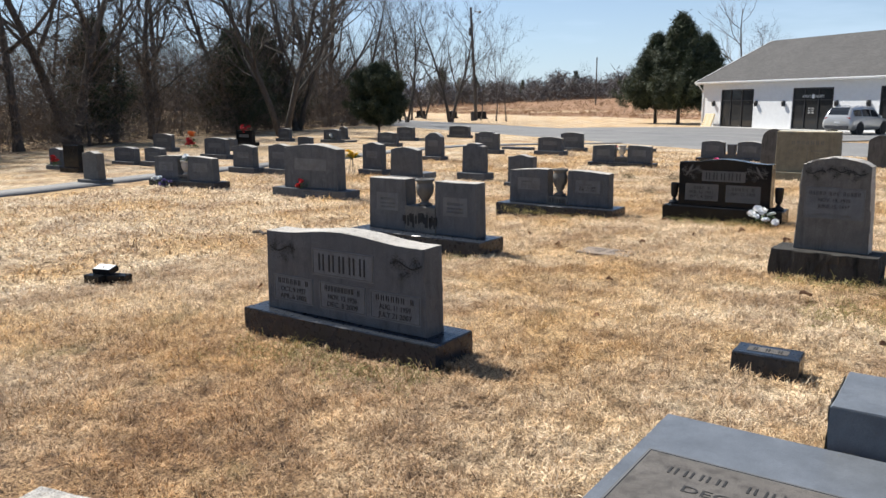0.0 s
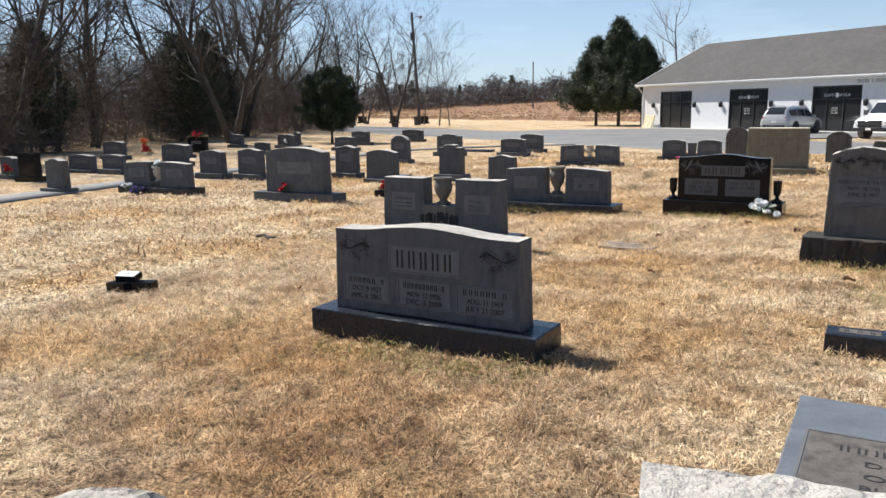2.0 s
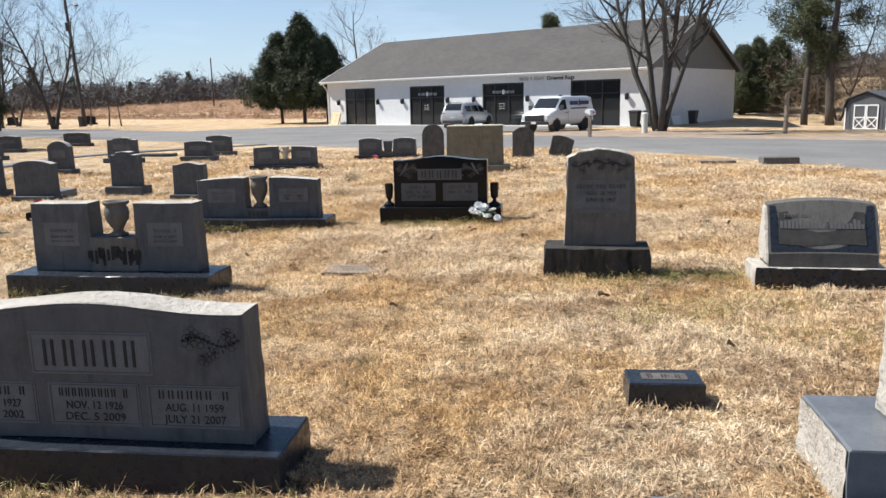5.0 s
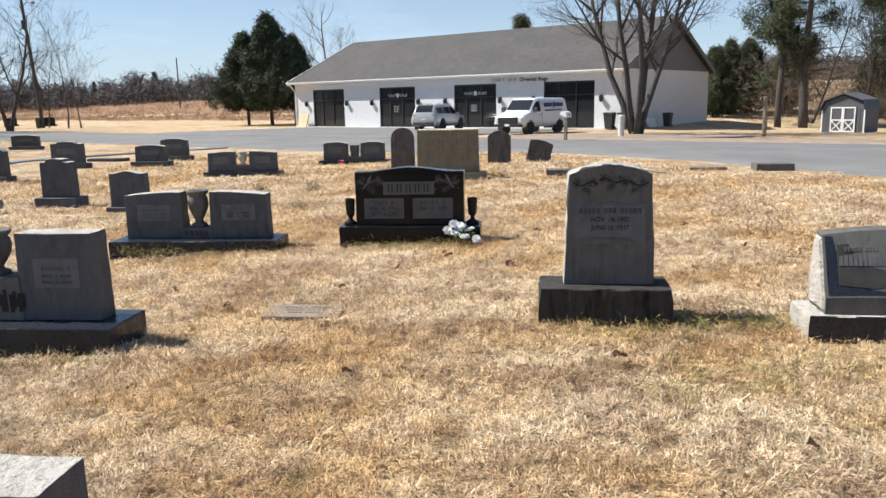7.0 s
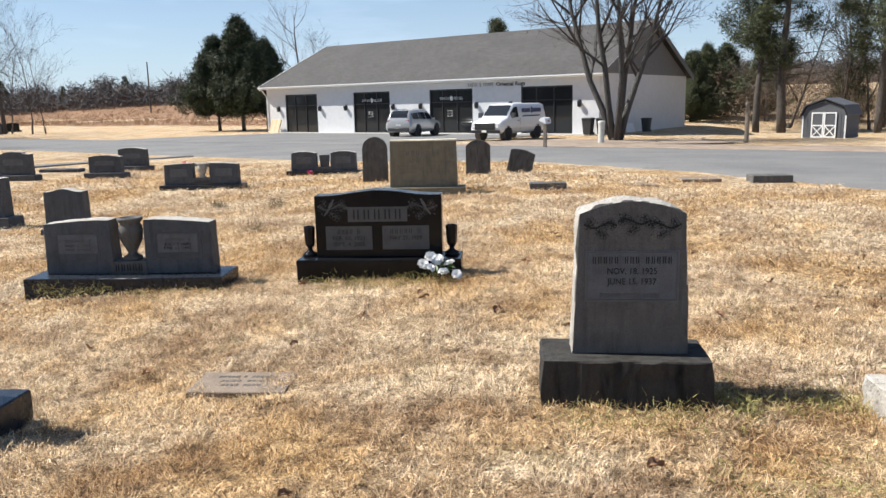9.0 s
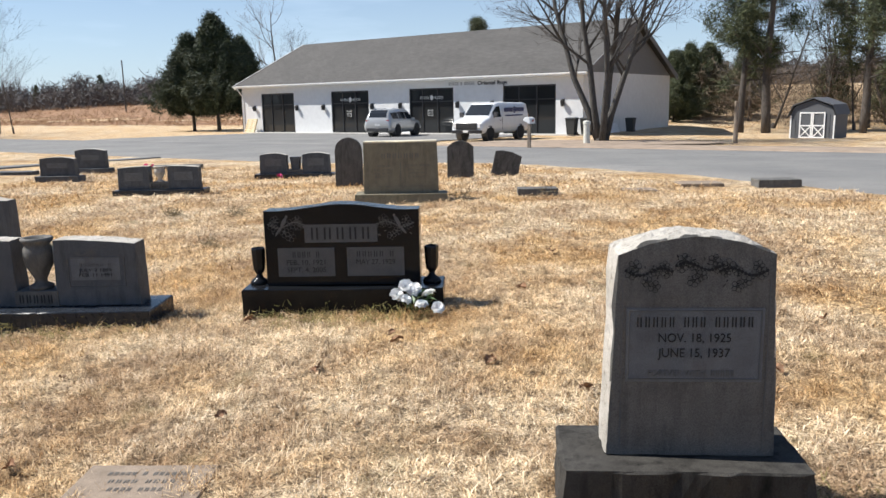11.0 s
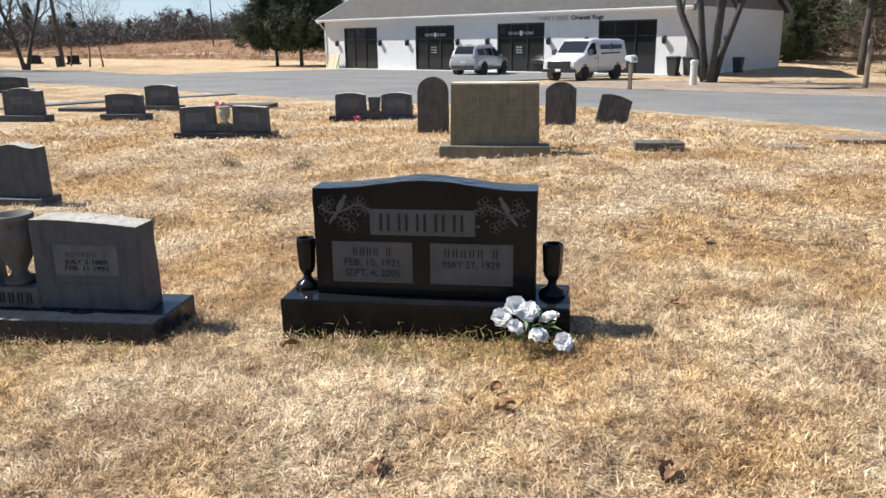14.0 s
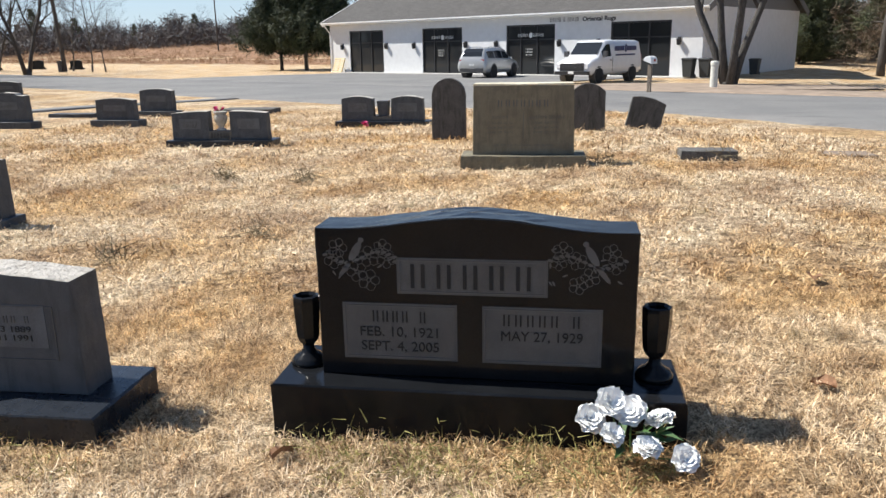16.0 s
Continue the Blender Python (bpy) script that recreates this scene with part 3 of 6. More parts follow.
def double_stone(x0, x1, yf, hb, bd, h, dw, gap, mat, label, block, name_letters, rz=0.0, urn_mat=None, urn_k=1.0, styles=("slope_left", "slope_right"), inset=0.09, dates=()):
    w = x1 - x0
    # "top" paints sunlight onto the upper faces with the pale material
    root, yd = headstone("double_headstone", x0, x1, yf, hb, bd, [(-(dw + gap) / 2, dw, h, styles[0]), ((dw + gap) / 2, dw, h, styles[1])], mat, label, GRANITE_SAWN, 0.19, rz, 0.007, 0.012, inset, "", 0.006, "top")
    part("pedestal", Geo().slab(rect(-gap / 2 - 0.006, hb, gap / 2 + 0.006, hb + block), yd - 0.012, yd + 0.2, "y", 0.003, 3, w), GRANITE_PALE, root, "block between the two stones")
    if name_letters:
        bars([name_letters], 0, yd - 0.016, hb + 0.25 * block, 0.5 * block, INSCRIPTION, root, None, gap * 0.85)
    for s in (-1, 1):
        cx = s * (dw + gap) / 2
        panel(cx, hb + 0.38 * (h - hb), dw * 0.6, 0.34 * (h - hb), yd - 0.001, GRANITE_PANEL, root)
        bars([6, 1], cx, yd - 0.005, hb + 0.58 * (h - hb), 0.028, INSCRIPTION_SOFT, root, None, dw * 0.4)
        for k, date in enumerate(dates if s > 0 and dates else ("", "")):
            if date:
                text_part(date, cx, yd - 0.005, hb + (0.505 - 0.07 * k) * (h - hb), 0.025, INSCRIPTION, root, None, dw * 0.4)
            else:
                bars([4, 1, 4], cx, yd - 0.005, hb + (0.50 - 0.07 * k) * (h - hb), 0.02, INSCRIPTION_SOFT, root, None, dw * 0.4)
    if urn_mat:
        m = root.matrix_world @ pose(0, yd + 0.09, hb + block + 0.002)
        urn(tuple(m.translation), urn_k, urn_mat, "grey granite urn between two gravestones", 0.8 if urn_k > 1.2 else 1.0)
    return root, yd


root, yd = double_stone(-6.13, -4.24, 10.24, 0.15, 0.50, 0.685, 0.635, 0.33, GRANITE, "double grey granite gravestone with sloping tops and open-book panels", 0.125, 5, 1.0, GRANITE_PALE, 1.3, ("slope_left", "slope_right"), 0.19, ("JULY 3 1889", "FEB. 11 1991"))
frame_lines(0.49 - 0.22, 0.30, 0.49 + 0.22, 0.53, yd - 0.003, 0.004, INSCRIPTION_SOFT, root)
carved_spray(0.42, 0.565, 0.13, yd - 0.001, INSCRIPTION_SOFT, root, 1)
carved_spray(-0.42, 0.565, 0.13, yd - 0.001, INSCRIPTION_SOFT, root, -1)
root, yd = double_stone(-6.09, -4.25, 6.78, 0.20, 0.48, 0.795, 0.54, 0.42, GRANITE, "double grey granite gravestone with flat tops and dark streaks", 0.30, 0, -1.0, GRANITE_PALE, 0.97, ("flat", "flat"), 0.19)
stain = Geo()
rnd = random.Random(3)
for k in range(26):
    x = rnd.uniform(-0.24, 0.24)
    z1 = 0.36 + rnd.uniform(-0.02, 0.03) - abs(x) * 0.2
    z1 += 0.05
    stain.box(x - 0.012, yd - 0.0165, z1 - rnd.uniform(0.05, 0.13), x + 0.012, yd - 0.011, z1)
tagged(part("inscription", stain, INSCRIPTION, root, "dark streaked family inscription"), kind="stuff")

# two low pale-topped stones close to the start of the walk
for x0, x1, y0, y1, h, style, turn, label in ((-1.04, -0.36, 0.29, 0.60, 0.985, "flat", 13.0, "tall gravestone with a broad pale rock-faced top"), (-2.36, -1.88, 0.27, 0.55, 0.675, "oval", 8.0, "low gravestone with a pale rock-faced top")):
    headstone("rock_faced_headstone", x0, x1, y0, 0.0, y1 - y0, [(0, x1 - x0, h, style)], ROCK_AND_LIT_TOP, label, None, y1 - y0, turn, 0.022, 0.02, 0.0)

# flat ledger with an inscribed panel
root = thing("grave_ledger", pose(-0.43, 2.45, 0), "blue-grey granite ledger slab with a dull brown inscribed panel", "gravestone")
part("slab", Geo().slab(rect(-0.68, -1.0, 0.68, 1.0), -0.08, 0.05, "z", 0.004, 3, 2, 0.008), BLUE_GRANITE, root)
part("plaque", Geo().slab(rect(-0.60, -0.95, 0.60, 0.56), 0.048, 0.0545, "z", 0, 2, 1, 0.001), PLAQUE, root)
g = Geo()
g.box(-0.615, -0.97, 0.049, -0.605, 0.58, 0.053).box(0.605, -0.97, 0.049, 0.615, 0.58, 0.053).box(-0.605, 0.57, 0.049, 0.605, 0.58, 0.053)
part("border", g, INSCRIPTION_SOFT, root)
flat = pose(0, 0, 0.0555, -90)
bars([4, 5, 5], 0.0, 0.0, 0.40, 0.055, INSCRIPTION, root, flat, 0.98)
for k, (word, n) in enumerate((("DECEMBER", [2, 4]), ("OCTOBER", [2, 4]))):
    text_part(word, -0.16, 0.0, 0.28 - 0.115 * k, 0.05, INSCRIPTION, root, flat, 0.46)
    bars(n, 0.30, 0.0, 0.28 - 0.115 * k, 0.05, INSCRIPTION, root, flat, 0.32)
text_part("BLESSINGS", -0.2, 0.0, 0.07, 0.04, INSCRIPTION, root, flat, 0.4)
bars([7, 4], 0.25, 0.0, 0.07, 0.04, INSCRIPTION, root, flat, 0.42)
bars([4, 3, 6], 0.0, 0.0, -0.02, 0.04, INSCRIPTION, root, flat, 0.8)

# broad stone beyond the ledger, with a rock-faced end
root, yd = headstone("broad_headstone", -0.43, 1.25, 3.50, 0.25, 0.52, [(0.0, 1.16, 1.0, "serp")], GRANITE, "broad grey granite gravestone with pale rock-faced ends", BLUE_GRANITE, 0.24, 0.0, 0.014, 0.02, 0.14, "", 0.006, "all")
for sx, hh in ((-0.84, 0.25),):
    rows = [[(sx - 0.004 - 0.018 * abs(noise.noise(Vector((y * 14, z * 20, 2)))), y, z) for z in (0.0, 0.05, 0.1, 0.15, 0.2, 0.243)] for y in [-0.25 + 0.5 * k / 12 for k in range(13)]]
    part("rock_pitched_end", Geo().rings(rows, False, False), ROCK_AND_LIT_TOP, root, "pale broken rock-faced end of the base")
    rows = [[(-0.606 - 0.02 * abs(noise.noise(Vector((y * 14, z * 12, 6)))), y, 0.26 + z) for z in [0.66 * k / 12 for k in range(13)]] for y in [yd + 0.01 + 0.22 * k / 7 for k in range(8)]]
    part("rock_pitched_end", Geo().rings(rows, False, False), ROCK_AND_LIT_TOP, root, "pale broken rock-faced end of the stone")

# small foot marker
root = thing("foot_marker", pose(-0.905, 4.56, -0.012, 0, 0, 1.5), "small grey granite foot marker set in the grass", "grave marker")
part("block", Geo().slab(rect(-0.18, -0.1, 0.18, 0.1, 0.03), -0.05, 0.105, "z", 0.006, 3, 5, 0.008), GRANITE_SAWN, root)
part("panel", Geo().box(-0.11, -0.045, 0.1045, 0.11, 0.045, 0.107), PLAQUE, root)
bars([1, 1, 1], 0, 0, -0.025, 0.05, INSCRIPTION, root, pose(0, 0, 0.1085, -90), 0.17)

# slant marker with an etched landscape
root = thing("slant_headstone", pose(0.62, 7.05, -0.025, 0, 0, -3), "pale granite slant gravestone with a dark etched church scene", "gravestone")
# shade is in the colour here: dark front, pale top and ends
part("base", Geo().slab(rect(-0.49, -0.19, 0.46, 0.19), -0.1, 0.16, "z", 0.016, 4, 8), GRANITE_SAWN, root, "base with pale rock-faced ends, its front coloured as in shade", False, "all")
slant = [(-0.15, 0.0), (-0.15, 0.10), (0.01, 0.46), (0.10, 0.47), (0.15, 0.0)]
rows = []
for k in range(19):
    x = -0.39 + 0.78 * k / 18
    arch = 0.035 * (1 - (x / 0.39) ** 2)
    rough = 0.010 if k in (0, 18) else 0.0
    rows.append([(x + (rough * noise.noise(Vector((y * 20, z * 20, k)))), y, 0.161 + z + (arch * z / 0.46)) for y, z in dense(slant, 0.06)])
part("slant_stone", Geo().rings(rows), GRANITE_PALE, root)
for sx in (-1, 1):
    face = dense([(-0.14, 0.01), (-0.14, 0.1), (0.005, 0.44), (0.1, 0.45), (0.14, 0.01)], 0.04)
    part("rock_pitched_end", Geo().rings([[(sx * 0.388, y, 0.165 + z) for y, z in face], [(sx * (0.402 + 0.02 * abs(noise.noise(Vector((y * 25, z * 25, 4))))), y * 0.9, 0.165 + 0.02 + z * 0.93) for y, z in face]]), ROCK_AND_LIT_TOP, root, "pale broken rock-faced end")
tilt = pose(0, -0.15, 0.261, -math.degrees(math.atan2(0.16, 0.36)))
g = Geo().box(-0.375, -0.004, 0.02, 0.375, 0.002, 0.385)
part("face", g, GRANITE_SAWN, root).data.transform(tilt)
part("etching", Geo().slab(dense([(-0.31, 0.08), (-0.12, 0.06), (0.1, 0.085), (0.31, 0.07), (0.31, 0.33), (0.15, 0.35), (0.0, 0.34), (-0.15, 0.355), (-0.31, 0.33)], 0.05), -0.0075, -0.0035, "y", 0, 2, 1, 0.001), plain("etched_dark", (0.03, 0.028, 0.027), 0.8, 0, 0.5, 14), root, "dark etched scene").data.transform(tilt)
g, rnd = Geo(), random.Random(5)
for k in range(22):
    x, hgt = -0.29 + 0.58 * k / 21, rnd.uniform(0.03, 0.08)
    g.box(x - 0.011, -0.0105, 0.20, x + 0.011, -0.007, 0.20 + hgt)
g.box(0.02, -0.0105, 0.2, 0.05, -0.007, 0.335).box(0.028, -0.0105, 0.335, 0.042, -0.007, 0.36)
tagged(part("skyline", g, PANEL_DARK, root), kind="stuff").data.transform(tilt)
bars([5, 4], -0.17, -0.011, 0.29, 0.03, ETCH, root, tilt, 0.2)

# tan stone with a family name, and old tablets behind it
root, yd = headstone("tan_headstone", -3.65, -2.19, 16.82, 0.14, 0.5, [(0.0, 1.16, 0.94, "flat")], SANDSTONE, "tan granite gravestone with a pale top on a low base", SANDSTONE, 0.26, 2.0, 0.006, 0.015, 0.12)
part("cap", Geo().slab(rect(-0.585, yd, 0.585, yd + 0.26), 0.935, 0.965, "z", 0.008, 3, 3, 0.012), plain("cream_stone", (0.62, 0.56, 0.42), 0.8, 0, 0.15, 20), root, "thin cream slab along the top")
bars([7], 0.0, yd - 0.001, 0.70, 0.075, INSCRIPTION_SOFT, root, None, 0.62)
part("divider", Geo().box(-0.003, yd - 0.002, 0.34, 0.003, yd + 0.003, 0.63), INSCRIPTION_SOFT, root)
for s, n in ((-1, [6]), (1, [8, 7])):
    bars(n, s * 0.27, yd - 0.001, 0.56, 0.035, INSCRIPTION_SOFT, root, None, 0.2 if s < 0 else 0.42)
    for k in range(3):
        bars([4, 2, 4], s * 0.27, yd - 0.001, 0.50 - 0.055 * k, 0.026, INSCRIPTION_SOFT, root, None, 0.3)
bars([2, 4, 6, 2, 4], 0, yd - 0.001, 0.24, 0.022, INSCRIPTION_SOFT, root, None, 0.7)
headstone("old_tablet", -4.56, -3.99, 20.30, 0, 0.14, [(0, 0.55, 0.97, "arch")], LICHEN, "old lichen-stained marble tablet with a round top", None, 0.13, 0, 0.008, 0, 0.0)
headstone("old_tablet", -2.30, -1.75, 21.16, 0, 0.14, [(0, 0.56, 0.78, "low_arch")], LICHEN, "dark lichen-stained marble tablet with a low arched top", None, 0.12, 0, 0.008, 0, 0.0)
r, _ = headstone("leaning_tablet", -1.37, -0.81, 21.62, 0, 0.14, [(0, 0.58, 0.58, "lean")], LICHEN, "dark old tablet leaning to one side", None, 0.12, 0, 0.012, 0, 0.0)
r.matrix_world = r.matrix_world @ pose(0, 0, -0.03, 0, 13, 0)

# flat markers in the grass
for x0, x1, y0, d, h, mat, label in ((-1.03, -0.37, 17.46, 0.34, 0.10, GRANITE_PALE, "low pale granite block marker in the grass"), (3.25, 3.99, 18.46, 0.4, 0.13, GRANITE_PALE, "low pale granite block marker by the road"), (1.96, 2.73, 18.71, 0.5, 0.05, BRONZE, "flat tan stone marker flush with the grass"), (0.80, 1.36, 17.88, 0.4, 0.02, BRONZE, "flat tan stone marker flush with the grass"), (-7.24, -6.49, 24.82, 0.5, 0.12, GRANITE_PALE, "low pale granite block marker in the grass"), (-11.31, -9.90, 27.20, 0.7, 0.11, GRANITE_PALE, "low pale granite slab in the grass"), (-15.14, -13.93, 25.66, 0.4, 0.08, GRANITE, "low grey slab marker in the grass"), (-11.44, -10.53, 14.33, 0.5, 0.12, BLUE_GRANITE, "low blue-grey slab marker in the grass"), (-24.51, -23.61, 26.52, 0.5, 0.06, GRANITE, "low grey slab marker in the grass")):
    r = thing("flat_marker", pose((x0 + x1) / 2, y0 + d / 2, ground_z((x0 + x1) / 2, y0 + d / 2)), label, "grave marker", "flat markers")
    part("block", Geo().slab(rect(-(x1 - x0) / 2, -d / 2, (x1 - x0) / 2, d / 2, 0.06), -0.06, h, "z", 0.01, 3, x0, 0.008), mat, r)
r = thing("bronze_marker", pose(-3.22, 7.70, ground_z(-3.22, 7.70) + 0.002), "flat tan bronze grave marker flush with the grass", "grave marker", "flat markers")
part("plate", Geo().slab(rect(-0.29, -0.17, 0.29, 0.17, 0.04), -0.03, 0.004, "z", 0.002, 2, 4), BRONZE, r)
for k in range(3):
    bars([5, 1, 6] if k == 0 else [4, 4], 0, 0, 0.07 - 0.07 * k, 0.03, ETCH, r, pose(0, 0, 0.0055, -90), 0.36 - 0.06 * k)


# stones in the rows further off
def simple(x0, x1, yf, h, style, mat, label, hb=0.13, bd=0.36, dw=0.78, rz=0.0, panel_on=True, name="small_headstone", dt=0.19):
    w = x1 - x0
    # sunlit tops are put in as a paler material, except on black stone
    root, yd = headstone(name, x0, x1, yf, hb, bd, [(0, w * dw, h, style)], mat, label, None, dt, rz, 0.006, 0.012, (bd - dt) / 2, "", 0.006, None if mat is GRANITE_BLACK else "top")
    if panel_on:
        panel(0, hb + 0.42 * (h - hb), w * dw * 0.6, 0.26 * (h - hb), yd - 0.001, GRANITE_PANEL, root)
        bars([6], 0, yd - 0.005, hb + 0.50 * (h - hb), 0.05, INSCRIPTION_SOFT, root, None, w * dw * 0.4)
    return root, yd


GREY_OVAL, GREY_SERP = "grey granite gravestone with a gently arched top", "grey granite gravestone with a curved shouldered top"
double_stone(-7.06, -5.11, 23.31, 0.100, 0.450, 0.603, 0.656, 0.381, GRANITE, "double grey granite gravestone with a vase block between", 0.10, 0, 0.0, None, 1, ("oval", "oval"))
r = thing("stone_vase", pose(-6.08, 23.54, ground_z(-6.08, 23.54) + 0.201), "square tapered grey granite vase", "vase")
part("body", Geo().rings([[(s * 0.5 * a, s * 0.5 * b, z) for a, b in ((-1, -1), (1, -1), (1, 1), (-1, 1))] for s, z in ((0.19, 0), (0.23, 0.28), (0.24, 0.30))]), GRANITE, r)
double_stone(-8.98, -7.16, 19.90, 0.100, 0.450, 0.585, 0.618, 0.375, GRANITE, "double grey granite gravestone with a pale urn between", 0.15, 6, 3.0, ROCK_AND_LIT_TOP, 1.0)
simple(-12.48, -11.38, 23.26, 0.594, "oval", GRANITE, GREY_OVAL)
simple(-13.01, -11.92, 26.02, 0.678, "oval", GRANITE, GREY_OVAL)
simple(-14.74, -13.58, 22.84, 0.743, "shoulder", GRANITE, GREY_SERP)
simple(-23.38, -21.97, 33.93, 0.609, "oval", GRANITE, GREY_OVAL, dw=0.86)
simple(-9.87, -9.12, 14.71, 0.818, "shoulder", GRANITE, "slim dark grey gravestone on a stepped base", 0.15, 0.4, 0.7, 0, False, dt=0.24)
simple(-8.21, -7.53, 14.02, 0.659, "serp", GRANITE, GREY_SERP, 0.08, 0.34, 0.84, 0, False)
simple(-11.28, -10.43, 13.94, 0.725, "oval", GRANITE, GREY_OVAL, 0.07, 0.36, 0.9, 0, False)
simple(-12.58, -11.84, 14.42, 0.782, "serp", GRANITE, GREY_SERP)
simple(-11.14, -9.34, 10.29, 0.969, "oval", GRANITE, "large grey granite gravestone with an arched top", 0.15, 0.42, 0.72, 2.0, True, "large_headstone", 0.24)
double_stone(-14.85, -12.90, 10.20, 0.120, 0.450, 0.652, 0.703, 0.317, GRANITE, "double grey granite gravestone with a flower vase between", 0.12, 5, 5.0, ROCK_AND_LIT_TOP, 0.95)
simple(-16.50, -15.74, 9.48, 0.711, "serp", GRANITE_PALE, "small pale grey gravestone with a pointed arched top", 0.09, 0.34, 0.64, 5, False)
simple(-15.92, -14.98, 13.20, 0.697, "oval", GRANITE, GREY_OVAL)
simple(-14.73, -13.83, 13.32, 0.742, "serp", GRANITE, GREY_SERP)
simple(-19.78, -18.81, 13.26, 0.521, "oval", GRANITE, GREY_OVAL)
simple(-21.19, -20.12, 13.26, 0.499, "oval", GRANITE, GREY_OVAL, 0.08, 0.34, 0.92)
simple(-19.72, -18.98, 10.88, 0.691, "flat", GRANITE_BLACK, "dark granite gravestone with a straight top", 0.12, 0.36, 0.8, 5, False)
simple(-21.08, -20.40, 11.22, 0.567, "oval", GRANITE, GREY_OVAL, 0.1, 0.36, 0.8, 0, False)
simple(-26.07, -24.71, 17.91, 0.635, "oval", GRANITE, GREY_OVAL)
simple(-20.91, -19.61, 16.21, 0.663, "oval", GRANITE, GREY_OVAL)
simple(-26.41, -25.16, 22.21, 0.612, "flat", GRANITE_BLACK, "dark granite gravestone with a straight top")
simple(-23.69, -22.89, 19.27, 0.476, "serp", GRANITE, GREY_SERP, 0.1, 0.36, 0.8, 0, False)
simple(-27.54, -26.63, 25.73, 0.589, "oval", GRANITE, GREY_OVAL)
simple(-24.64, -23.51, 25.71, 0.598, "oval", GRANITE, GREY_OVAL)
simple(-26.16, -25.66, 28.51, 0.615, "low_arch", GRANITE, "slim grey gravestone with a round top", 0.08, 0.34, 0.8, 0, False)
simple(-20.69, -19.46, 24.72, 0.559, "serp", GRANITE, GREY_SERP)
simple(-23.03, -21.82, 28.98, 0.639, "serp", GRANITE, GREY_SERP)
simple(-14.14, -13.40, 19.15, 0.836, "low_arch", GRANITE, "slim grey gravestone with a round top", 0.12, 0.36, 0.8)
simple(-17.23, -16.21, 17.23, 0.510, "oval", GRANITE, GREY_OVAL, 0.1, 0.36, 0.85, 0, False)
simple(-22.21, -21.42, 21.76, 0.453, "oval", GRANITE, GREY_OVAL, 0.1, 0.36, 0.85, 0, False)
# broken corner posts lying in the lawn
for x, y, z, rz, rx, top_m in ((-6.25, 3.66, 0, 8, 0, GRANITE_BLACK), (-5.98, 3.84, 0, 22, 0, GRANITE_BLACK), (-6.22, 3.80, 0.095, 15, 15, ROCK_AND_LIT_TOP)):
    r = thing("broken_marker", pose(-6.70 + 0.68 * (x + 6.1), 4.07 + 0.68 * (y - 3.77), 0.68 * z + ground_z(x, y), rx, 0, rz) @ Matrix.Scale(0.68, 4), "broken dark stone marker block lying in the grass", "grave marker", "heap of broken markers")
    part("block", Geo().slab(rect(-0.15, -0.085, 0.15, 0.085, 0.04), 0.0 if z else -0.04, 0.085, "z", 0.008, 3, x), GRANITE_BLACK, r)
    if z:
        part("face", Geo().slab(rect(-0.14, -0.075, 0.14, 0.075, 0.04), 0.084, 0.092, "z", 0.002, 2, 3, 0.002), plain("chalky_white_face", (0.74, 0.73, 0.70), 0.85, 0, 0.08, 30), r, "pale face with a dark initial")
        bars([1], 0, 0, -0.03, 0.06, INSCRIPTION, r, pose(0, 0, 0.0935, -90))
# small grave plots across the road
for x, y in ((-66, 88), (-62, 90), (-56, 88)):
    simple(x, x + 1.6, y, 1.0, "oval", GRANITE_BLACK, "dark gravestone far off across the road", 0.2, 0.5, 0.85, 0, False)


# ---- shop building ----
BASE_Z, EAVE, RISE, LEN, DEEP = -0.57, 3.17, 3.45, 29.84, 15.57
SHOP = pose(-20.25, 67.96, 0, 0, 0, math.degrees(-0.567))
DOORS = ((2.19, 5.80), (9.65, 13.25), (16.89, 20.55), (24.33, 28.04))
DOOR_H = 3.065
WHITE = plain("painted_white_brick", (0.63, 0.635, 0.64), 0.7, 0, 0.05, 3.0, 0.2)
TRIM = plain("white_trim", (0.80, 0.80, 0.79), 0.5, 0, 0.04)
BLACKMETAL = plain("black_metal", (0.02, 0.02, 0.022), 0.4, 0, 0.2)
GABLE = plain("grey_siding", (0.17, 0.17, 0.175), 0.8, 0, 0.12)
SOFT_WHITE = plain("white_letters", (0.7, 0.7, 0.68), 0.6)


def glass(name, tint=(0.02, 0.022, 0.024)):
    s = Shade(name, 0.04, 0, tint)
    s.p.inputs["Specular IOR Level"].default_value = 0.5
    return s.mat


DARKGLASS = glass("dark_glass")


def shingles():
    s = Shade("grey_shingles", 0.9)
    br = s.nodes.new("ShaderNodeTexBrick")
    br.inputs["Scale"].default_value = 1.0
    br.inputs["Brick Width"].default_value, br.inputs["Row Height"].default_value, br.inputs["Mortar Size"].default_value = 0.33, 0.14, 0.008
    br.inputs["Color1"].default_value, br.inputs["Color2"].default_value, br.inputs["Mortar"].default_value = (0.062, 0.058, 0.054, 1), (0.085, 0.08, 0.075, 1), (0.04, 0.038, 0.036, 1)
    s.links.new(s.coord, br.inputs["Vector"])
    c = s.mix(1.0, br.outputs["Color"], s.ramp(s.noise(0.4, 5), [(0.3, (0.88, 0.88, 0.88)), (0.7, (1.1, 1.1, 1.1))]), "MULTIPLY")
    s.color(s.mix(1.0, c, s.ramp(s.noise(60, 3, 0.7), [(0.3, (0.8, 0.8, 0.8)), (0.7, (1.15, 1.15, 1.15))]), "MULTIPLY"))
    s.bump(s.noise(40, 3, 0.7), 0.3, 0.01)
    return s.mat


shop = thing("shop_building", SHOP, "long low white-painted shop with a grey shingle roof", "building")
low = BASE_Z - 0.7
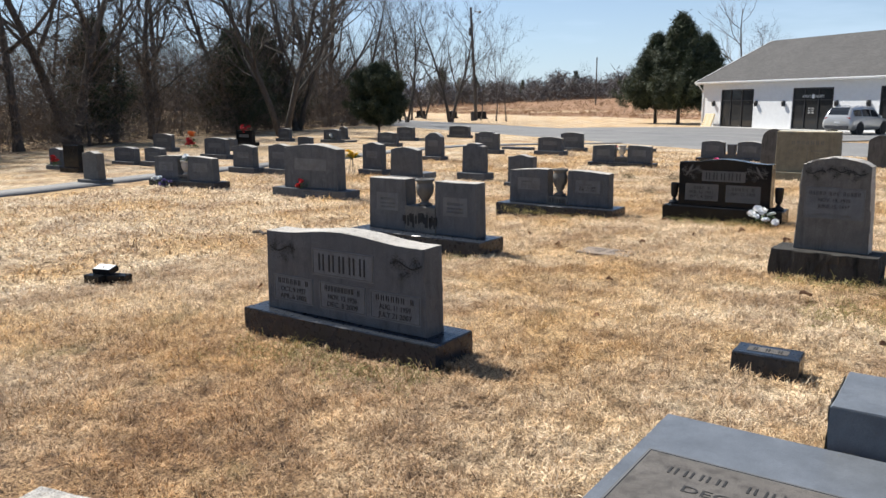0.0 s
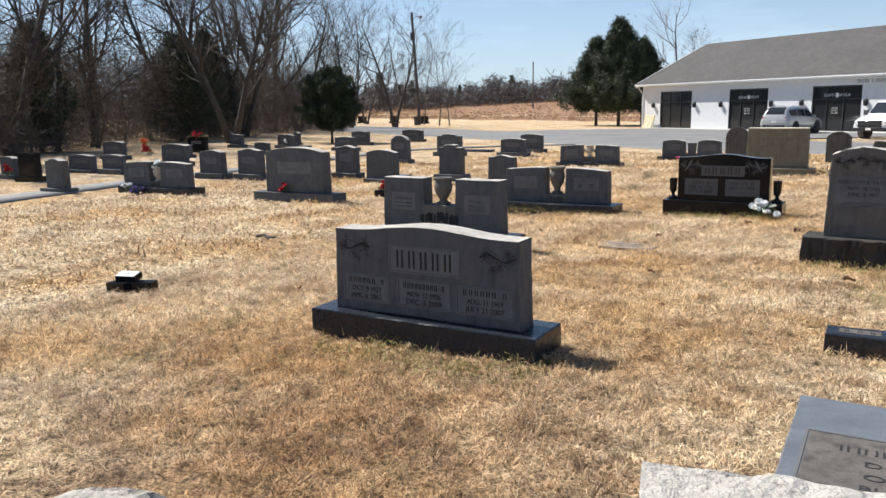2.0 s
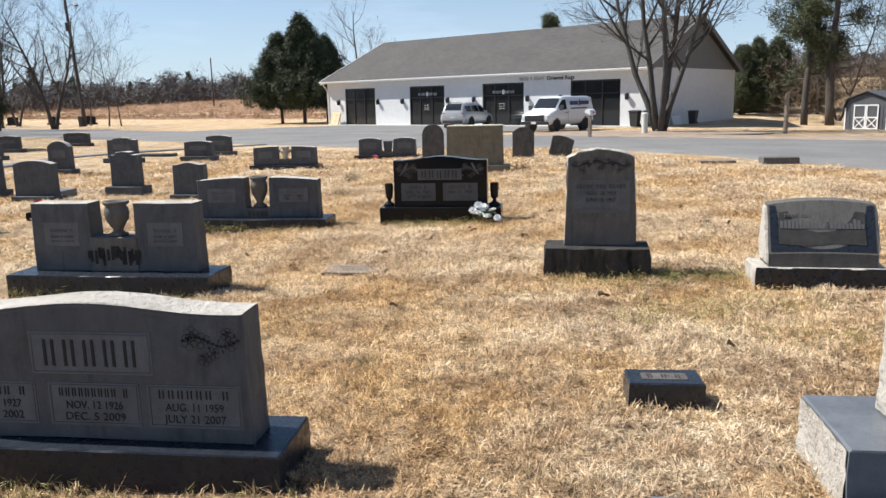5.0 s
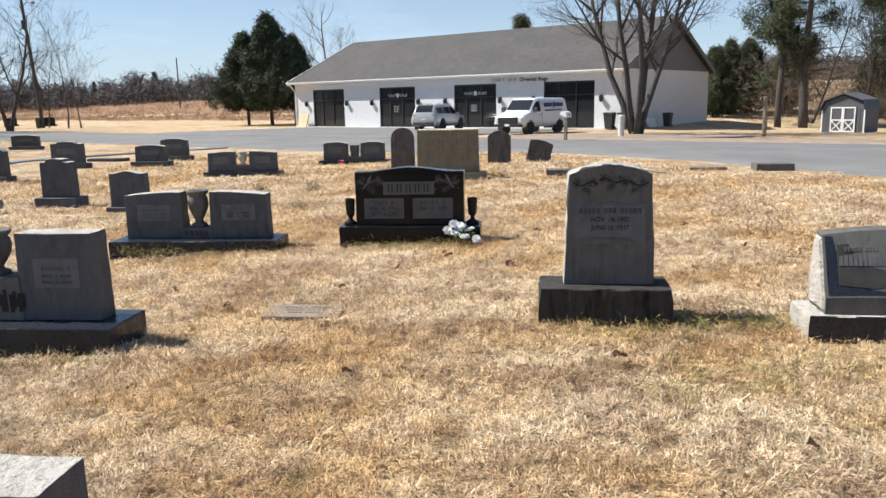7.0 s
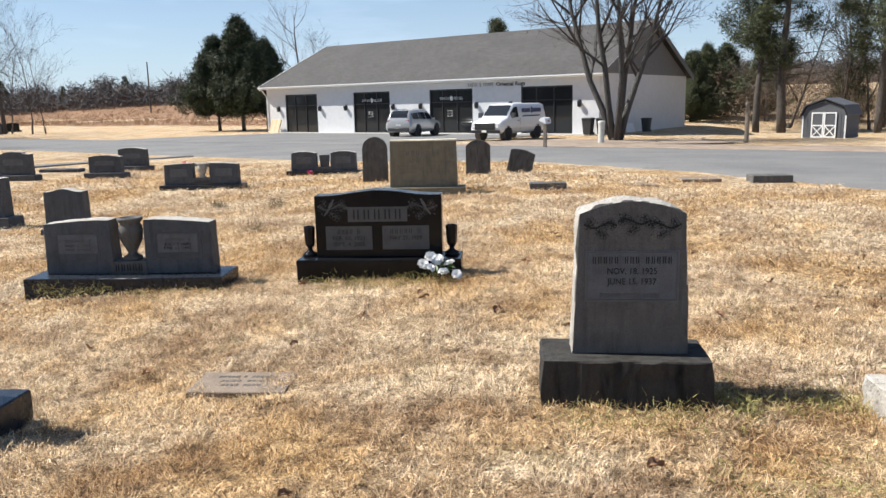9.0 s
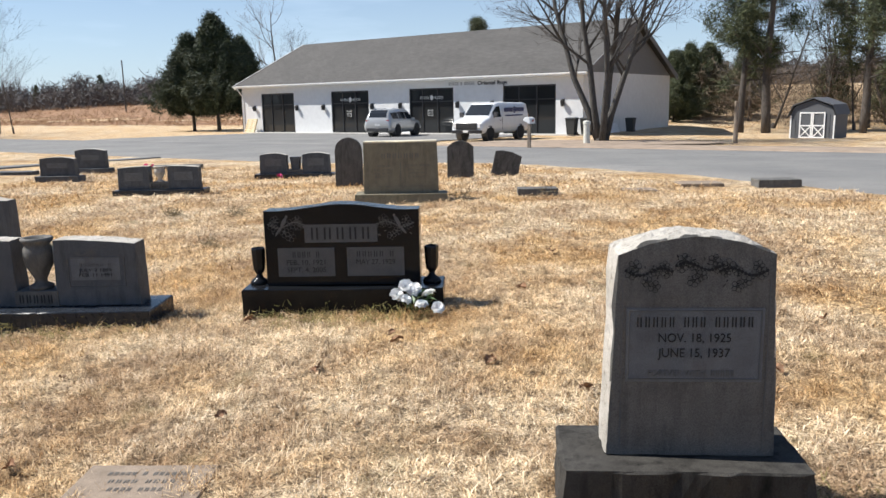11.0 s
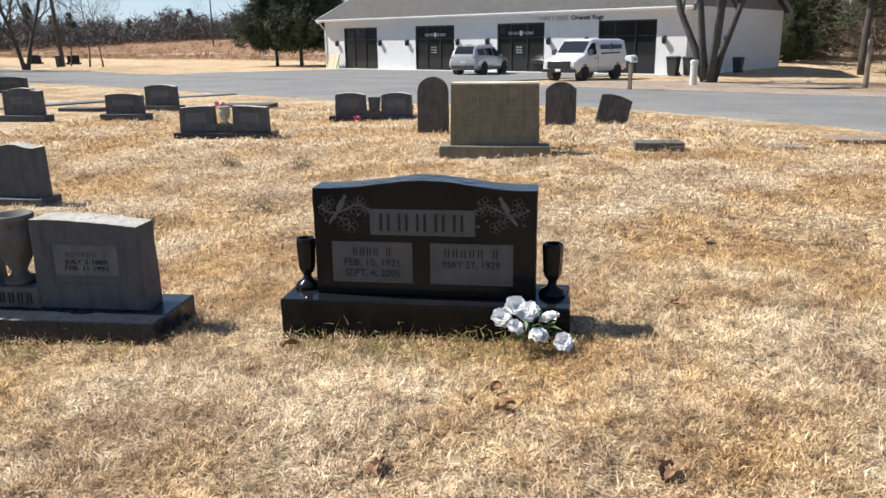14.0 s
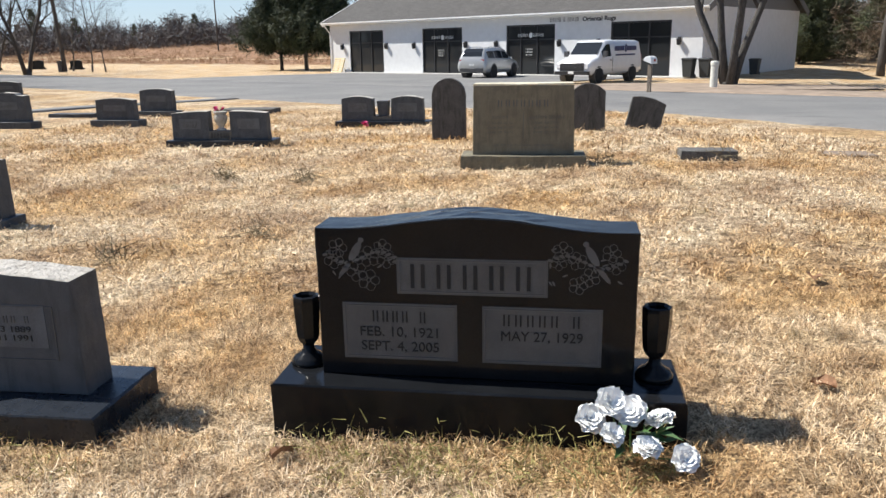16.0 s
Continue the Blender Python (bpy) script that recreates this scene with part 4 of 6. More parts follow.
# front wall between the openings, and above them
xs = [0.0] + [x for d in DOORS for x in d] + [LEN]
for k in range(0, len(xs), 2):
    part("wall", Geo().box(xs[k], 0, low, xs[k + 1], 0.3, EAVE), WHITE, shop)
for a, b in DOORS:
    part("lintel", Geo().box(a, 0, BASE_Z + DOOR_H, b, 0.3, EAVE), WHITE, shop)
part("wall", Geo().box(0, 0.3, low, 0.3, DEEP - 0.3, EAVE), WHITE, shop)
part("wall", Geo().box(LEN - 0.3, 0.3, low, LEN, DEEP - 0.3, EAVE), WHITE, shop)
part("wall", Geo().box(0, DEEP - 0.3, low, LEN, DEEP, EAVE), WHITE, shop)
part("floor_slab", Geo().box(0.3, 0.3, BASE_Z - 0.3, LEN - 0.3, DEEP - 0.3, BASE_Z), plain("shop_floor", (0.12, 0.1, 0.09), 0.6), shop)
part("back_partition", Geo().box(0.3, 6.0, BASE_Z, LEN - 0.3, 6.1, EAVE), plain("dim_interior", (0.10, 0.095, 0.09), 0.9), shop)
for sx in (0.0, LEN - 0.16):
    part("gable", Geo().add([(sx, 0, EAVE), (sx + 0.16, 0, EAVE), (sx + 0.16, DEEP, EAVE), (sx, DEEP, EAVE), (sx, DEEP / 2, EAVE + RISE - 0.1), (sx + 0.16, DEEP / 2, EAVE + RISE - 0.1)], [(0, 4, 5, 1), (4, 3, 2, 5), (0, 3, 4), (1, 5, 2), (0, 1, 2, 3)]), GABLE, shop, "dark grey siding in the gable")
for k in range(14):
    z = EAVE + 0.1 + k * 0.22
    half = (DEEP / 2) * (1 - (z - EAVE + 0.2) / RISE)
    if half > 0.2:
        part("siding_board", Geo().box(LEN, DEEP / 2 - half, z, LEN + 0.02, DEEP / 2 + half, z + 0.19), GABLE, shop)
OH = 0.45
SHING = shingles()
pitch = math.atan2(RISE, DEEP / 2)
run = (DEEP / 2 + OH) / math.cos(pitch)
for side, ry in ((0, 0), (1, 180)):
    ob = part("roof", Geo().box(-OH, 0, 0, LEN + OH, run, 0.14), SHING, shop, "grey asphalt shingle roof slope")
    y0 = -OH if side == 0 else DEEP + OH
    z0 = EAVE - OH * math.tan(pitch) + 0.06
    if side == 0:
        ob.matrix_local = pose(0, y0, z0, math.degrees(pitch))
    else:
        ob.matrix_local = pose(LEN, y0, z0, 0, 0, 180) @ pose(0, 0, 0, math.degrees(pitch))
part("fascia", Geo().box(-OH, -OH - 0.03, EAVE - 0.20, LEN + OH, -OH + 0.0, EAVE - 0.04), TRIM, shop)
part("soffit", Geo().box(-OH, -OH, EAVE - 0.20, LEN + OH, 0.0, EAVE - 0.17), TRIM, shop)
part("gutter", Geo().box(-OH, -OH - 0.14, EAVE - 0.10, LEN + OH, -OH - 0.03, EAVE - 0.03), TRIM, shop)
for sx in (-OH - 0.02, LEN + OH - 0.02):
    for sgn in (0, 1):
        g = Geo().box(0, 0, -0.2, 0.04, run, 0.16)
        ob = part("rake_board", g, TRIM if sx < 0 else GABLE, shop)
        ob.matrix_local = pose(sx, -OH if sgn == 0 else DEEP + OH, EAVE - OH * math.tan(pitch) + 0.06, math.degrees(pitch) if sgn == 0 else 180 - math.degrees(pitch)) @ (Matrix.Identity(4) if sgn == 0 else Matrix.Scale(-1, 4, (0, 0, 1)))
part("downspout", Geo().tube([Vector((0.05, -OH - 0.1, EAVE - 0.1)), Vector((0.05, -OH - 0.08, EAVE - 0.3)), Vector((0.06, -0.07, EAVE - 0.8)), Vector((0.06, -0.06, BASE_Z + 0.1)), Vector((0.06, -0.2, BASE_Z + 0.04))], [0.045] * 5, 8), TRIM, shop)
part("kerb", Geo().box(1.0, -0.9, low, LEN - 0.2, -0.0, BASE_Z + 0.07), plain("pale_concrete", (0.5, 0.49, 0.46), 0.85, 0, 0.12), shop)
for k, (a, b) in enumerate(DOORS):
    f = part("storefront", Geo().box(a, 0.06, BASE_Z, a + 0.09, 0.2, BASE_Z + DOOR_H).box(b - 0.09, 0.06, BASE_Z, b, 0.2, BASE_Z + DOOR_H).box(a + 0.09, 0.06, BASE_Z + DOOR_H - 0.1, b - 0.09, 0.2, BASE_Z + DOOR_H).box(a + 0.09, 0.06, BASE_Z, b - 0.09, 0.2, BASE_Z + 0.1), BLACKMETAL, shop, "black metal storefront frame")
    w = b - a
    for x in (a + w * 0.3, a + w * 0.64):
        part("mullion", Geo().box(x - 0.04, 0.05, BASE_Z + 0.1, x + 0.04, 0.2, BASE_Z + DOOR_H - 0.1), BLACKMETAL, f)
    part("transom", Geo().box(a + 0.09, 0.055, BASE_Z + 2.15, b - 0.09, 0.19, BASE_Z + 2.22), BLACKMETAL, f)
    for x0, x1 in ((a + 0.09, a + w * 0.3 - 0.04), (a + w * 0.3 + 0.04, a + w * 0.64 - 0.04), (a + w * 0.64 + 0.04, b - 0.09)):
        part("pane", Geo().box(x0, 0.11, BASE_Z + 0.1, x1, 0.125, BASE_Z + 2.15), DARKGLASS, f)
        part("pane", Geo().box(x0, 0.11, BASE_Z + 2.22, x1, 0.125, BASE_Z + DOOR_H - 0.1), DARKGLASS, f)
    if k in (1, 2):
        mid = (a + b) / 2
        bars([5], mid - 0.55, 0.05, BASE_Z + 2.34, 0.2, SOFT_WHITE, f, None, 0.8)
        bars([7], mid + 0.6, 0.05, BASE_Z + 2.34, 0.2, SOFT_WHITE, f, None, 0.8)
        part("emblem", Geo().slab([(mid + 0.03 + 0.13 * math.cos(t), BASE_Z + 2.44 + 0.17 * math.sin(t)) for t in [6.283 * q / 12 for q in range(12)]], 0.044, 0.05, "y", 0, 1, 0, 0.001), SOFT_WHITE, f)
        for q in range(3):
            bars([4, 4], mid - 0.1, 0.05, BASE_Z + 1.55 - 0.17 * q, 0.09, SOFT_WHITE, f, None, 0.5)
    for x in (a - 0.75, b + 0.35):
        if k == 3 and x > b:
            x = b + 0.5
        l = part("wall_lantern", Geo().box(x - 0.09, -0.03, BASE_Z + 1.75, x + 0.09, 0.001, BASE_Z + 2.15), BLACKMETAL, shop)
        part("lantern_cage", Geo().lathe([(0.05, 0), (0.10, 0.06), (0.12, 0.3), (0.14, 0.32), (0.03, 0.42)], (x, -0.15, BASE_Z + 1.72), 8), BLACKMETAL, l)
bars([5, 1, 5], 21.2, -0.012, BASE_Z + 3.17, 0.24, BLACKMETAL, shop, None, 2.05)
text_part("Oriental Rugs", 23.55, -0.012, BASE_Z + 3.17, 0.24, BLACKMETAL, shop, None, 2.2, 0.045)
# wooden pallet by the door
r = thing("pallet", SHOP @ pose(1.4, -0.75, BASE_Z + 0.06, -22), "pale wooden slatted pallet leaning at the shop wall", "pallet")
PALEWOOD = plain("pale_wood", (0.62, 0.50, 0.30), 0.8, 0, 0.2)
for k in range(7):
    part("slat", Geo().box(-0.55, -0.02, 0.17 * k, 0.55, 0.0, 0.17 * k + 0.11), PALEWOOD, r)
for x in (-0.53, -0.03, 0.47):
    part("stringer", Geo().box(x, 0.0, 0.0, x + 0.06, 0.09, 1.13), PALEWOOD, r)
# wheeled bins
BINMAT = plain("dark_bin_plastic", (0.03, 0.035, 0.038), 0.55)
for lx, ly, s in ((29.5, -0.8, 0.95), (30.9, 5.0, 0.85), (30.3, -0.5, 0.95)):
    p = SHOP @ Vector((lx, ly, 0))
    r = thing("wheeled_bin", pose(p.x, p.y, ground_z(p.x, p.y) + 0.02, 0, 0, -32) @ Matrix.Scale(s, 4), "dark plastic wheeled bin beside the shop", "bin", "wheeled bins")
    part("body", Geo().rings([[(a * w, b * w, z) for a, b in ((-1, -1), (1, -1), (1, 1), (-1, 1))] for w, z in ((0.23, 0.05), (0.31, 1.0))]), BINMAT, r)
    part("lid", Geo().rings([[(a * w, b * w, z) for a, b in ((-1, -1), (1, -1), (1, 1), (-1, 1))] for w, z in ((0.34, 1.0), (0.34, 1.05), (0.25, 1.1))]), BINMAT, r)
    for x in (-0.25, 0.25):
        part("wheel", Geo().rings([[(x + dx, 0.28 + 0.1 * math.cos(6.283 * q / 12), 0.1 + 0.1 * math.sin(6.283 * q / 12)) for q in range(12)] for dx in (-0.03, 0.03)]), BLACKMETAL, r)
r = thing("leaning_board", SHOP @ pose(LEN + 0.35, 4.4, BASE_Z - 0.25, 0, -18, 0), "white sheet board leaning at the shop's end wall", "board")
part("sheet", Geo().box(-0.02, -0.7, 0.0, 0.02, 0.7, 0.85), TRIM, r)


# ---- trees ----
def grow(rnd, wood, twigs, p, d, length, radius, level, top, bend=0.22, up=0.12, kids=(5, 5, 4), split=(0.35, 0.75)):
    """One branch with its side branches; heavy wood and thin twigs go to two meshes."""
    steps = 6 if level == 0 else 4
    path, radii, q, v = [p.copy()], [radius], p.copy(), d.normalized()
    for k in range(steps):
        v = (v + Vector((rnd.uniform(-1, 1), rnd.uniform(-1, 1), rnd.uniform(-0.6, 0.8))) * bend * (0.62 if level == 0 else 1.25) + Vector((0, 0, up))).normalized()
        q = q + v * (length / steps)
        path.append(q.copy())
        radii.append(radius * (1 - 0.78 * (k + 1) / steps))
    (wood if level < 2 else twigs).tube(path, radii, (8, 5, 3, 3, 3)[level])
    if level >= top:
        return
    n = kids[min(level, len(kids) - 1)]
    for k in range(n):
        t = split[0] + (1 - split[0]) * (k + rnd.uniform(0, 0.9)) / n if level == 0 else rnd.uniform(0.2, 1.0)
        i = min(int(t * steps), steps - 1)
        base = path[i].lerp(path[i + 1], t * steps - i)
        a = rnd.uniform(0, 6.283)
        axis = (path[i + 1] - path[i]).normalized()
        side = axis.orthogonal().normalized()
        out = (Matrix.Rotation(a, 3, axis) @ side)
        lean = rnd.uniform(0.5, 1.1)
        grow(rnd, wood, twigs, base, axis * math.cos(lean) + out * math.sin(lean), length * rnd.uniform(0.36, 0.62) * (1.1 - 0.35 * t), max(radii[i] * rnd.uniform(0.4, 0.62), 0.008), level + 1, top, bend, up, kids, split)


def bare_tree(name, seed, m, height, radius, label, stems=1, top=3, kids=(9, 6, 5), split=(0.3, 0.7), bark_mat=None, spread=0.34, group=""):
    rnd, wood, twigs = random.Random(seed), Geo(), Geo()
    for k in range(stems):
        a = 6.283 * (k + 0.3) / stems
        lean = 0.05 if stems == 1 else spread * rnd.uniform(0.75, 1.2)
        d = Vector((math.cos(a) * lean, math.sin(a) * lean, 1))
        grow(rnd, wood, twigs, Vector((math.cos(a) * radius * 0.6 * (stems > 1), math.sin(a) * radius * 0.6 * (stems > 1), -0.2)), d, height * (1 if stems == 1 else rnd.uniform(0.8, 1)), radius, 0, top, 0.2, 0.08, kids, split)
    root = thing(name, m, label, "tree", group)
    wood.rings([[(r * math.cos(6.283 * k / 10) * (1 + 0.15 * math.sin(k * 3)), r * math.sin(6.283 * k / 10), z) for k in range(10)] for r, z in ((radius * (1.7 if stems == 1 else 2.2), -0.2), (radius * (1.25 if stems == 1 else 1.7), 0.15), (radius * 0.9, 0.6))])
    part("trunk", wood, bark_mat or BARK, root, "", True)
    part("branchwork", twigs, TWIG_BACKLIT if bark_mat else TWIG, root)
    return root


def needles(points, rnd, length, width, spread, per):
    """Small blades thrown round each point, as arrays of vertices and triangles."""
    c = np.repeat(np.array(points), per, axis=0)
    n = len(c)
    c = c + rnd.normal(0, spread, (n, 3))
    d = rnd.normal(0, 1, (n, 3))
    d /= np.linalg.norm(d, axis=1)[:, None]
    s = np.cross(d, rnd.normal(0, 1, (n, 3)))
    s /= np.linalg.norm(s, axis=1)[:, None] + 1e-6
    ln = length * rnd.uniform(0.6, 1.4, (n, 1))
    v = np.stack([c - s * width, c + s * width, c + d * ln + s * width * 0.3, c + d * ln - s * width * 0.3], axis=1).reshape(-1, 3)
    return v, np.arange(4 * n).reshape(-1, 4)


def array_part(name, v, f, material, parent=None, label=""):
    me = bpy.data.meshes.new(name)
    k = f.shape[1]
    me.vertices.add(len(v))
    me.vertices.foreach_set("co", np.asarray(v, dtype=np.float32).ravel())
    me.loops.add(f.size)
    me.loops.foreach_set("vertex_index", f.astype(np.int32).ravel())
    me.polygons.add(len(f))
    me.polygons.foreach_set("loop_start", np.arange(0, f.size, k, dtype=np.int32))
    me.materials.append(material)
    me.update(calc_edges=True)
    ob = new(name, me)
    ob.parent = parent
    return tagged(ob, label) if label else ob


def cedar(name, seed, m, height, radius, label, foot=0.12, per=26, mat=None, power=0.58):
    rnd = np.random.default_rng(seed)
    pr = random.Random(seed)
    root = thing(name, m, label, "tree")
    wood = Geo()
    wood.tube([Vector((0.02 * k * pr.uniform(-1, 1), 0.02 * k * pr.uniform(-1, 1), height * 0.95 * k / 8 - 0.15)) for k in range(9)], [0.035 * height * 0.55 * (1 - 0.11 * k) + 0.01 for k in range(9)], 8)
    pts = []
    for k in range(210):
        t = pr.random() ** 0.8
        z = height * (foot + (1 - foot) * t)
        a = pr.uniform(0, 6.283)
        shape = (1 - t) ** power if power else math.sqrt(max(1 - (1.55 * t - 0.75) ** 2, 0.03))
        r = radius * shape * (0.70 + 1.3 * noise.noise(Vector((seed + math.cos(a) * 1.6, t * 7, math.sin(a) * 1.6)))) + 0.08
        if t < 0.12:
            r *= 0.55 + 3.7 * t
        tip = Vector((r * math.cos(a), r * math.sin(a), z + 0.25 * r))
        if k % 2 == 0:
            wood.tube([Vector((0, 0, z - 0.2 * r)), tip * 0.5 + Vector((0, 0, (z - 0.2 * r) * 0.5)), tip], [0.03, 0.02, 0.006], 3)
        for q in range(6):
            b = 0.35 + 0.65 * (q + pr.random()) / 6
            pts.append((tip.x * b + pr.uniform(-1, 1) * 0.12, tip.y * b + pr.uniform(-1, 1) * 0.12, z - 0.2 * r + (tip.z - z + 0.2 * r) * b + pr.uniform(-0.1, 0.2)))
    for k in range(9):
        a, q = pr.uniform(0, 6.283), pr.uniform(0, 0.34)
        x, y, z1 = radius * q * math.cos(a), radius * q * math.sin(a), height * (1.05 - 0.55 * q * pr.uniform(0.8, 1.3))
        for j in range(7):
            pts.append((x * (1 - 0.04 * j), y * (1 - 0.04 * j), z1 - 0.035 * height * j))
    for k in range(70):
        t, a = pr.random(), pr.uniform(0, 6.283)
        shape = (1 - t) ** power if power else math.sqrt(max(1 - (1.55 * t - 0.75) ** 2, 0.03))
        r0, z0 = radius * shape * pr.uniform(0.5, 0.9), height * (foot + (1 - foot) * t)
        reach = pr.uniform(0.08, 0.42)
        for j in range(5):
            q = r0 * (1 + reach * j / 4)
            pts.append((q * math.cos(a), q * math.sin(a), z0 + (0.3 + 0.06 * j) * r0 * reach * 2 + 0.02 * height * j))
    part("trunk", wood, BARK, root, "", True)
    v, f = needles(pts, rnd, 0.034 * height, 0.0034 * height, 0.026 * height, int(per * 1.7))
    array_part("crown", v, f, mat or CEDAR, root)
    return root


def pine(name, seed, m, height, radius, label):
    rnd = np.random.default_rng(seed)
    pr = random.Random(seed)
    root = thing(name, m, label, "tree")
    wood, pts = Geo(), []
    wood.tube([Vector((0.12 * math.sin(k * 0.9 + seed), 0.1 * math.cos(k * 0.7), height * k / 10 - 0.2)) for k in range(11)], [radius * (1 - 0.085 * k) for k in range(11)], 9)
    for k in range(64):
        t = 0.22 + 0.78 * (k + pr.random()) / 64
        z, a = height * t, pr.uniform(0, 6.283)
        r = height * 0.26 * (1.05 - t) ** 0.6 * pr.uniform(0.55, 1.1)
        p0, d = Vector((0, 0, z)), Vector((math.cos(a), math.sin(a), pr.uniform(-0.05, 0.35)))
        path = [p0, p0 + d * r * 0.5 + Vector((0, 0, pr.uniform(-0.15, 0.1))), p0 + d * r]
        wood.tube(path, [0.06 * (1.2 - t), 0.035, 0.012], 4)
        if t < 0.34 and pr.random() < 0.75:
            continue
        for q in range(5):
            b = 0.45 + 0.55 * (q + pr.random()) / 5
            sub = path[1].lerp(path[2], max(0, b * 2 - 1)) + Vector((pr.uniform(-1, 1), pr.uniform(-1, 1), pr.uniform(-0.2, 0.6))) * 0.45
            wood.tube([path[1].lerp(path[2], max(0, b * 2 - 1)), sub], [0.015, 0.006], 3)
            pts.append(tuple(sub))
    part("trunk", wood, BARK, root, "", True)
    v, f = needles(pts, rnd, 0.34, 0.024, 0.27, 64)
    array_part("crown", v, f, PINE, root)
    return root


def on(x, y, rz=0.0, s=1.0):
    return pose(x, y, ground_z(x, y), 0, 0, rz) @ Matrix.Scale(s, 4)


# shade tree before the shop, evergreens beside it
bare_tree("shade_tree", 21, on(4.4, 42.0, 40), 11.0, 0.185, "large bare multi-stemmed shade tree with dark bark", 5, 4, (11, 7, 5, 3), (0.32, 0.7), BARK_PALE, 0.30)
cedar("cedar_tree", 4, on(-24.6, 75.0), 9.3, 3.9, "tall dark green cedar beside the shop", 0.16, 34, None, 0.8)
cedar("cedar_tree", 9, on(-27.4, 76.5), 8.0, 3.9, "tall dark green cedar beside the shop", 0.16, 34, None, 0.75)
cedar("cedar_tree", 12, on(-23.0, 77.5), 7.7, 3.0, "tall dark green cedar beside the shop", 0.2, 30, None, 0.72)
cedar("cedar_bush", 15, on(-25.4, 30.8), 3.35, 1.6, "dense dark green juniper bush at the edge of the graves", 0.2, 60, None, 0.36)
bare_tree("bare_tree", 31, on(-20.5, 84.0), 11.5, 0.16, "slender bare tree behind the cedars", 1, 3, (9, 6, 4))

# woods beside the cemetery
W = []
for k, (h, r, st) in enumerate(((13, 0.17, 1), (14, 0.21, 2), (11.5, 0.10, 1), (12, 0.13, 2), (8.5, 0.06, 1), (5.5, 0.035, 3))):
    W.append((h, r, st))
WOOD_LABEL = ("tall bare hardwood tree in the woods", "large bare oak with crooked limbs in the woods", "slim bare tree in the woods", "forked bare tree in the woods", "bare sapling at the wood's edge", "bare thicket shrub at the wood's edge")
models = []
for k, (h, r, st) in enumerate(W):
    models.append(bare_tree("woodland_tree", 50 + k, on(-30 - 1.7 * k, 15 + 3.1 * k, 30 * k), h, r, WOOD_LABEL[k], st, 3, (13, 7, 6) if k < 4 else (11, 7, 4), (0.2, 0.7), BARK, 0.3, "woodland trees"))
rnd = random.Random(77)
edge_line = ((-27.0, 2.0), (-28.0, 12.0), (-33.5, 24.0), (-38.0, 40.0), (-46.0, 58.0))
for k in range(32):
    t = rnd.random() * (len(edge_line) - 1)
    i = int(t)
    (x0, y0), (x1, y1) = edge_line[i], edge_line[i + 1]
    back = abs(rnd.gauss(0, 1)) * 6 + 0.5
    x, y = x0 + (x1 - x0) * (t - i) - back, y0 + (y1 - y0) * (t - i) + rnd.uniform(-1, 1) + back * 0.25
    kind = rnd.choice((0, 1, 2, 2, 3, 4, 4, 4, 5, 5, 5, 5)) if back > 2.5 else rnd.choice((2, 4, 4, 5, 5, 5))
    copy_thing(models[kind], on(x, y, rnd.uniform(0, 360), rnd.uniform(0.75, 1.2)))
for x, y, kind, s in ((-31.0, 29.5, 1, 0.85), (-37.0, 36.5, 1, 0.9), (-44.0, 50.0, 1, 0.9), (-47.5, 62.0, 3, 0.95), (-45.0, 66.0, 1, 0.85), (-50.0, 64.0, 2, 1.2)):
    copy_thing(models[kind], on(x, y, rnd.uniform(0, 360), s))
cedar("woodland_cedar", 23, on(-36.5, 31.0), 5.6, 3.0, "dark evergreen among the bare woods", 0.05, 11, None, 0.8)
cedar("woodland_cedar", 24, on(-40.0, 36.5), 6.4, 3.3, "dark evergreen among the bare woods", 0.05, 11, None, 0.8)
cedar("woodland_cedar", 26, on(-33.5, 20.5), 5.2, 2.4, "dark evergreen among the bare woods", 0.05, 12, None, 0.8)

# brown thicket along the wood's edge
gen = np.random.default_rng(8)
pts = []
for k in range(3000):
    t = rnd.random() * (len(edge_line) - 1)
    i = int(t)
    (x0, y0), (x1, y1) = edge_line[i], edge_line[i + 1]
    back = rnd.random() ** 1.4 * 16
    x, y = x0 + (x1 - x0) * (t - i) - back, y0 + (y1 - y0) * (t - i) + back * 0.25
    pts.append((x, y, ground_z(x, y) + rnd.random() ** 1.4 * 4.6))
v, f = needles(pts, gen, 1.0, 0.010, 0.5, 34)
v[:, 2] = np.maximum(v[:, 2], -0.2)
tagged(array_part("thicket", v, f, plain("thicket_stems", (0.14, 0.108, 0.085), 0.95, 0, 0.35), None, "tangled brown winter thicket at the wood's edge"), category="thicket", kind="stuff")

# pines and brush beyond the shop
for k, (x, y, h, r) in enumerate(((18.9, 60.5, 17, 0.34), (17.6, 61.5, 15, 0.26), (24.5, 58.0, 16, 0.26), (27.5, 64.0, 18, 0.32), (31.0, 57.0, 15, 0.3), (29.0, 50.0, 14, 0.24), (35.0, 62.0, 17, 0.3))):
    pine("pine_tree", 90 + k, on(x, y, 40 * k), h, r, "tall pine with sparse olive-green needles")
for k, (x, y, h) in enumerate(((15.2, 71.0, 5.4), (17.5, 75.0, 6.0), (14.2, 77.0, 5.6), (20.0, 78.0, 6.2), (24.0, 80.0, 6.0), (28.5, 72.0, 5.0), (33.0, 70.0, 6))):
    cedar("young_pine", 120 + k, on(x, y), h, h * 0.42, "bushy young evergreen behind the shop", 0.02, 20, PINE, 0.7)
pts = []
for k in range(1500):
    x, y = rnd.uniform(17, 60), rnd.uniform(63, 95)
    pts.append((x, y, ground_z(x, y) + rnd.random() ** 1.3 * 4.2))
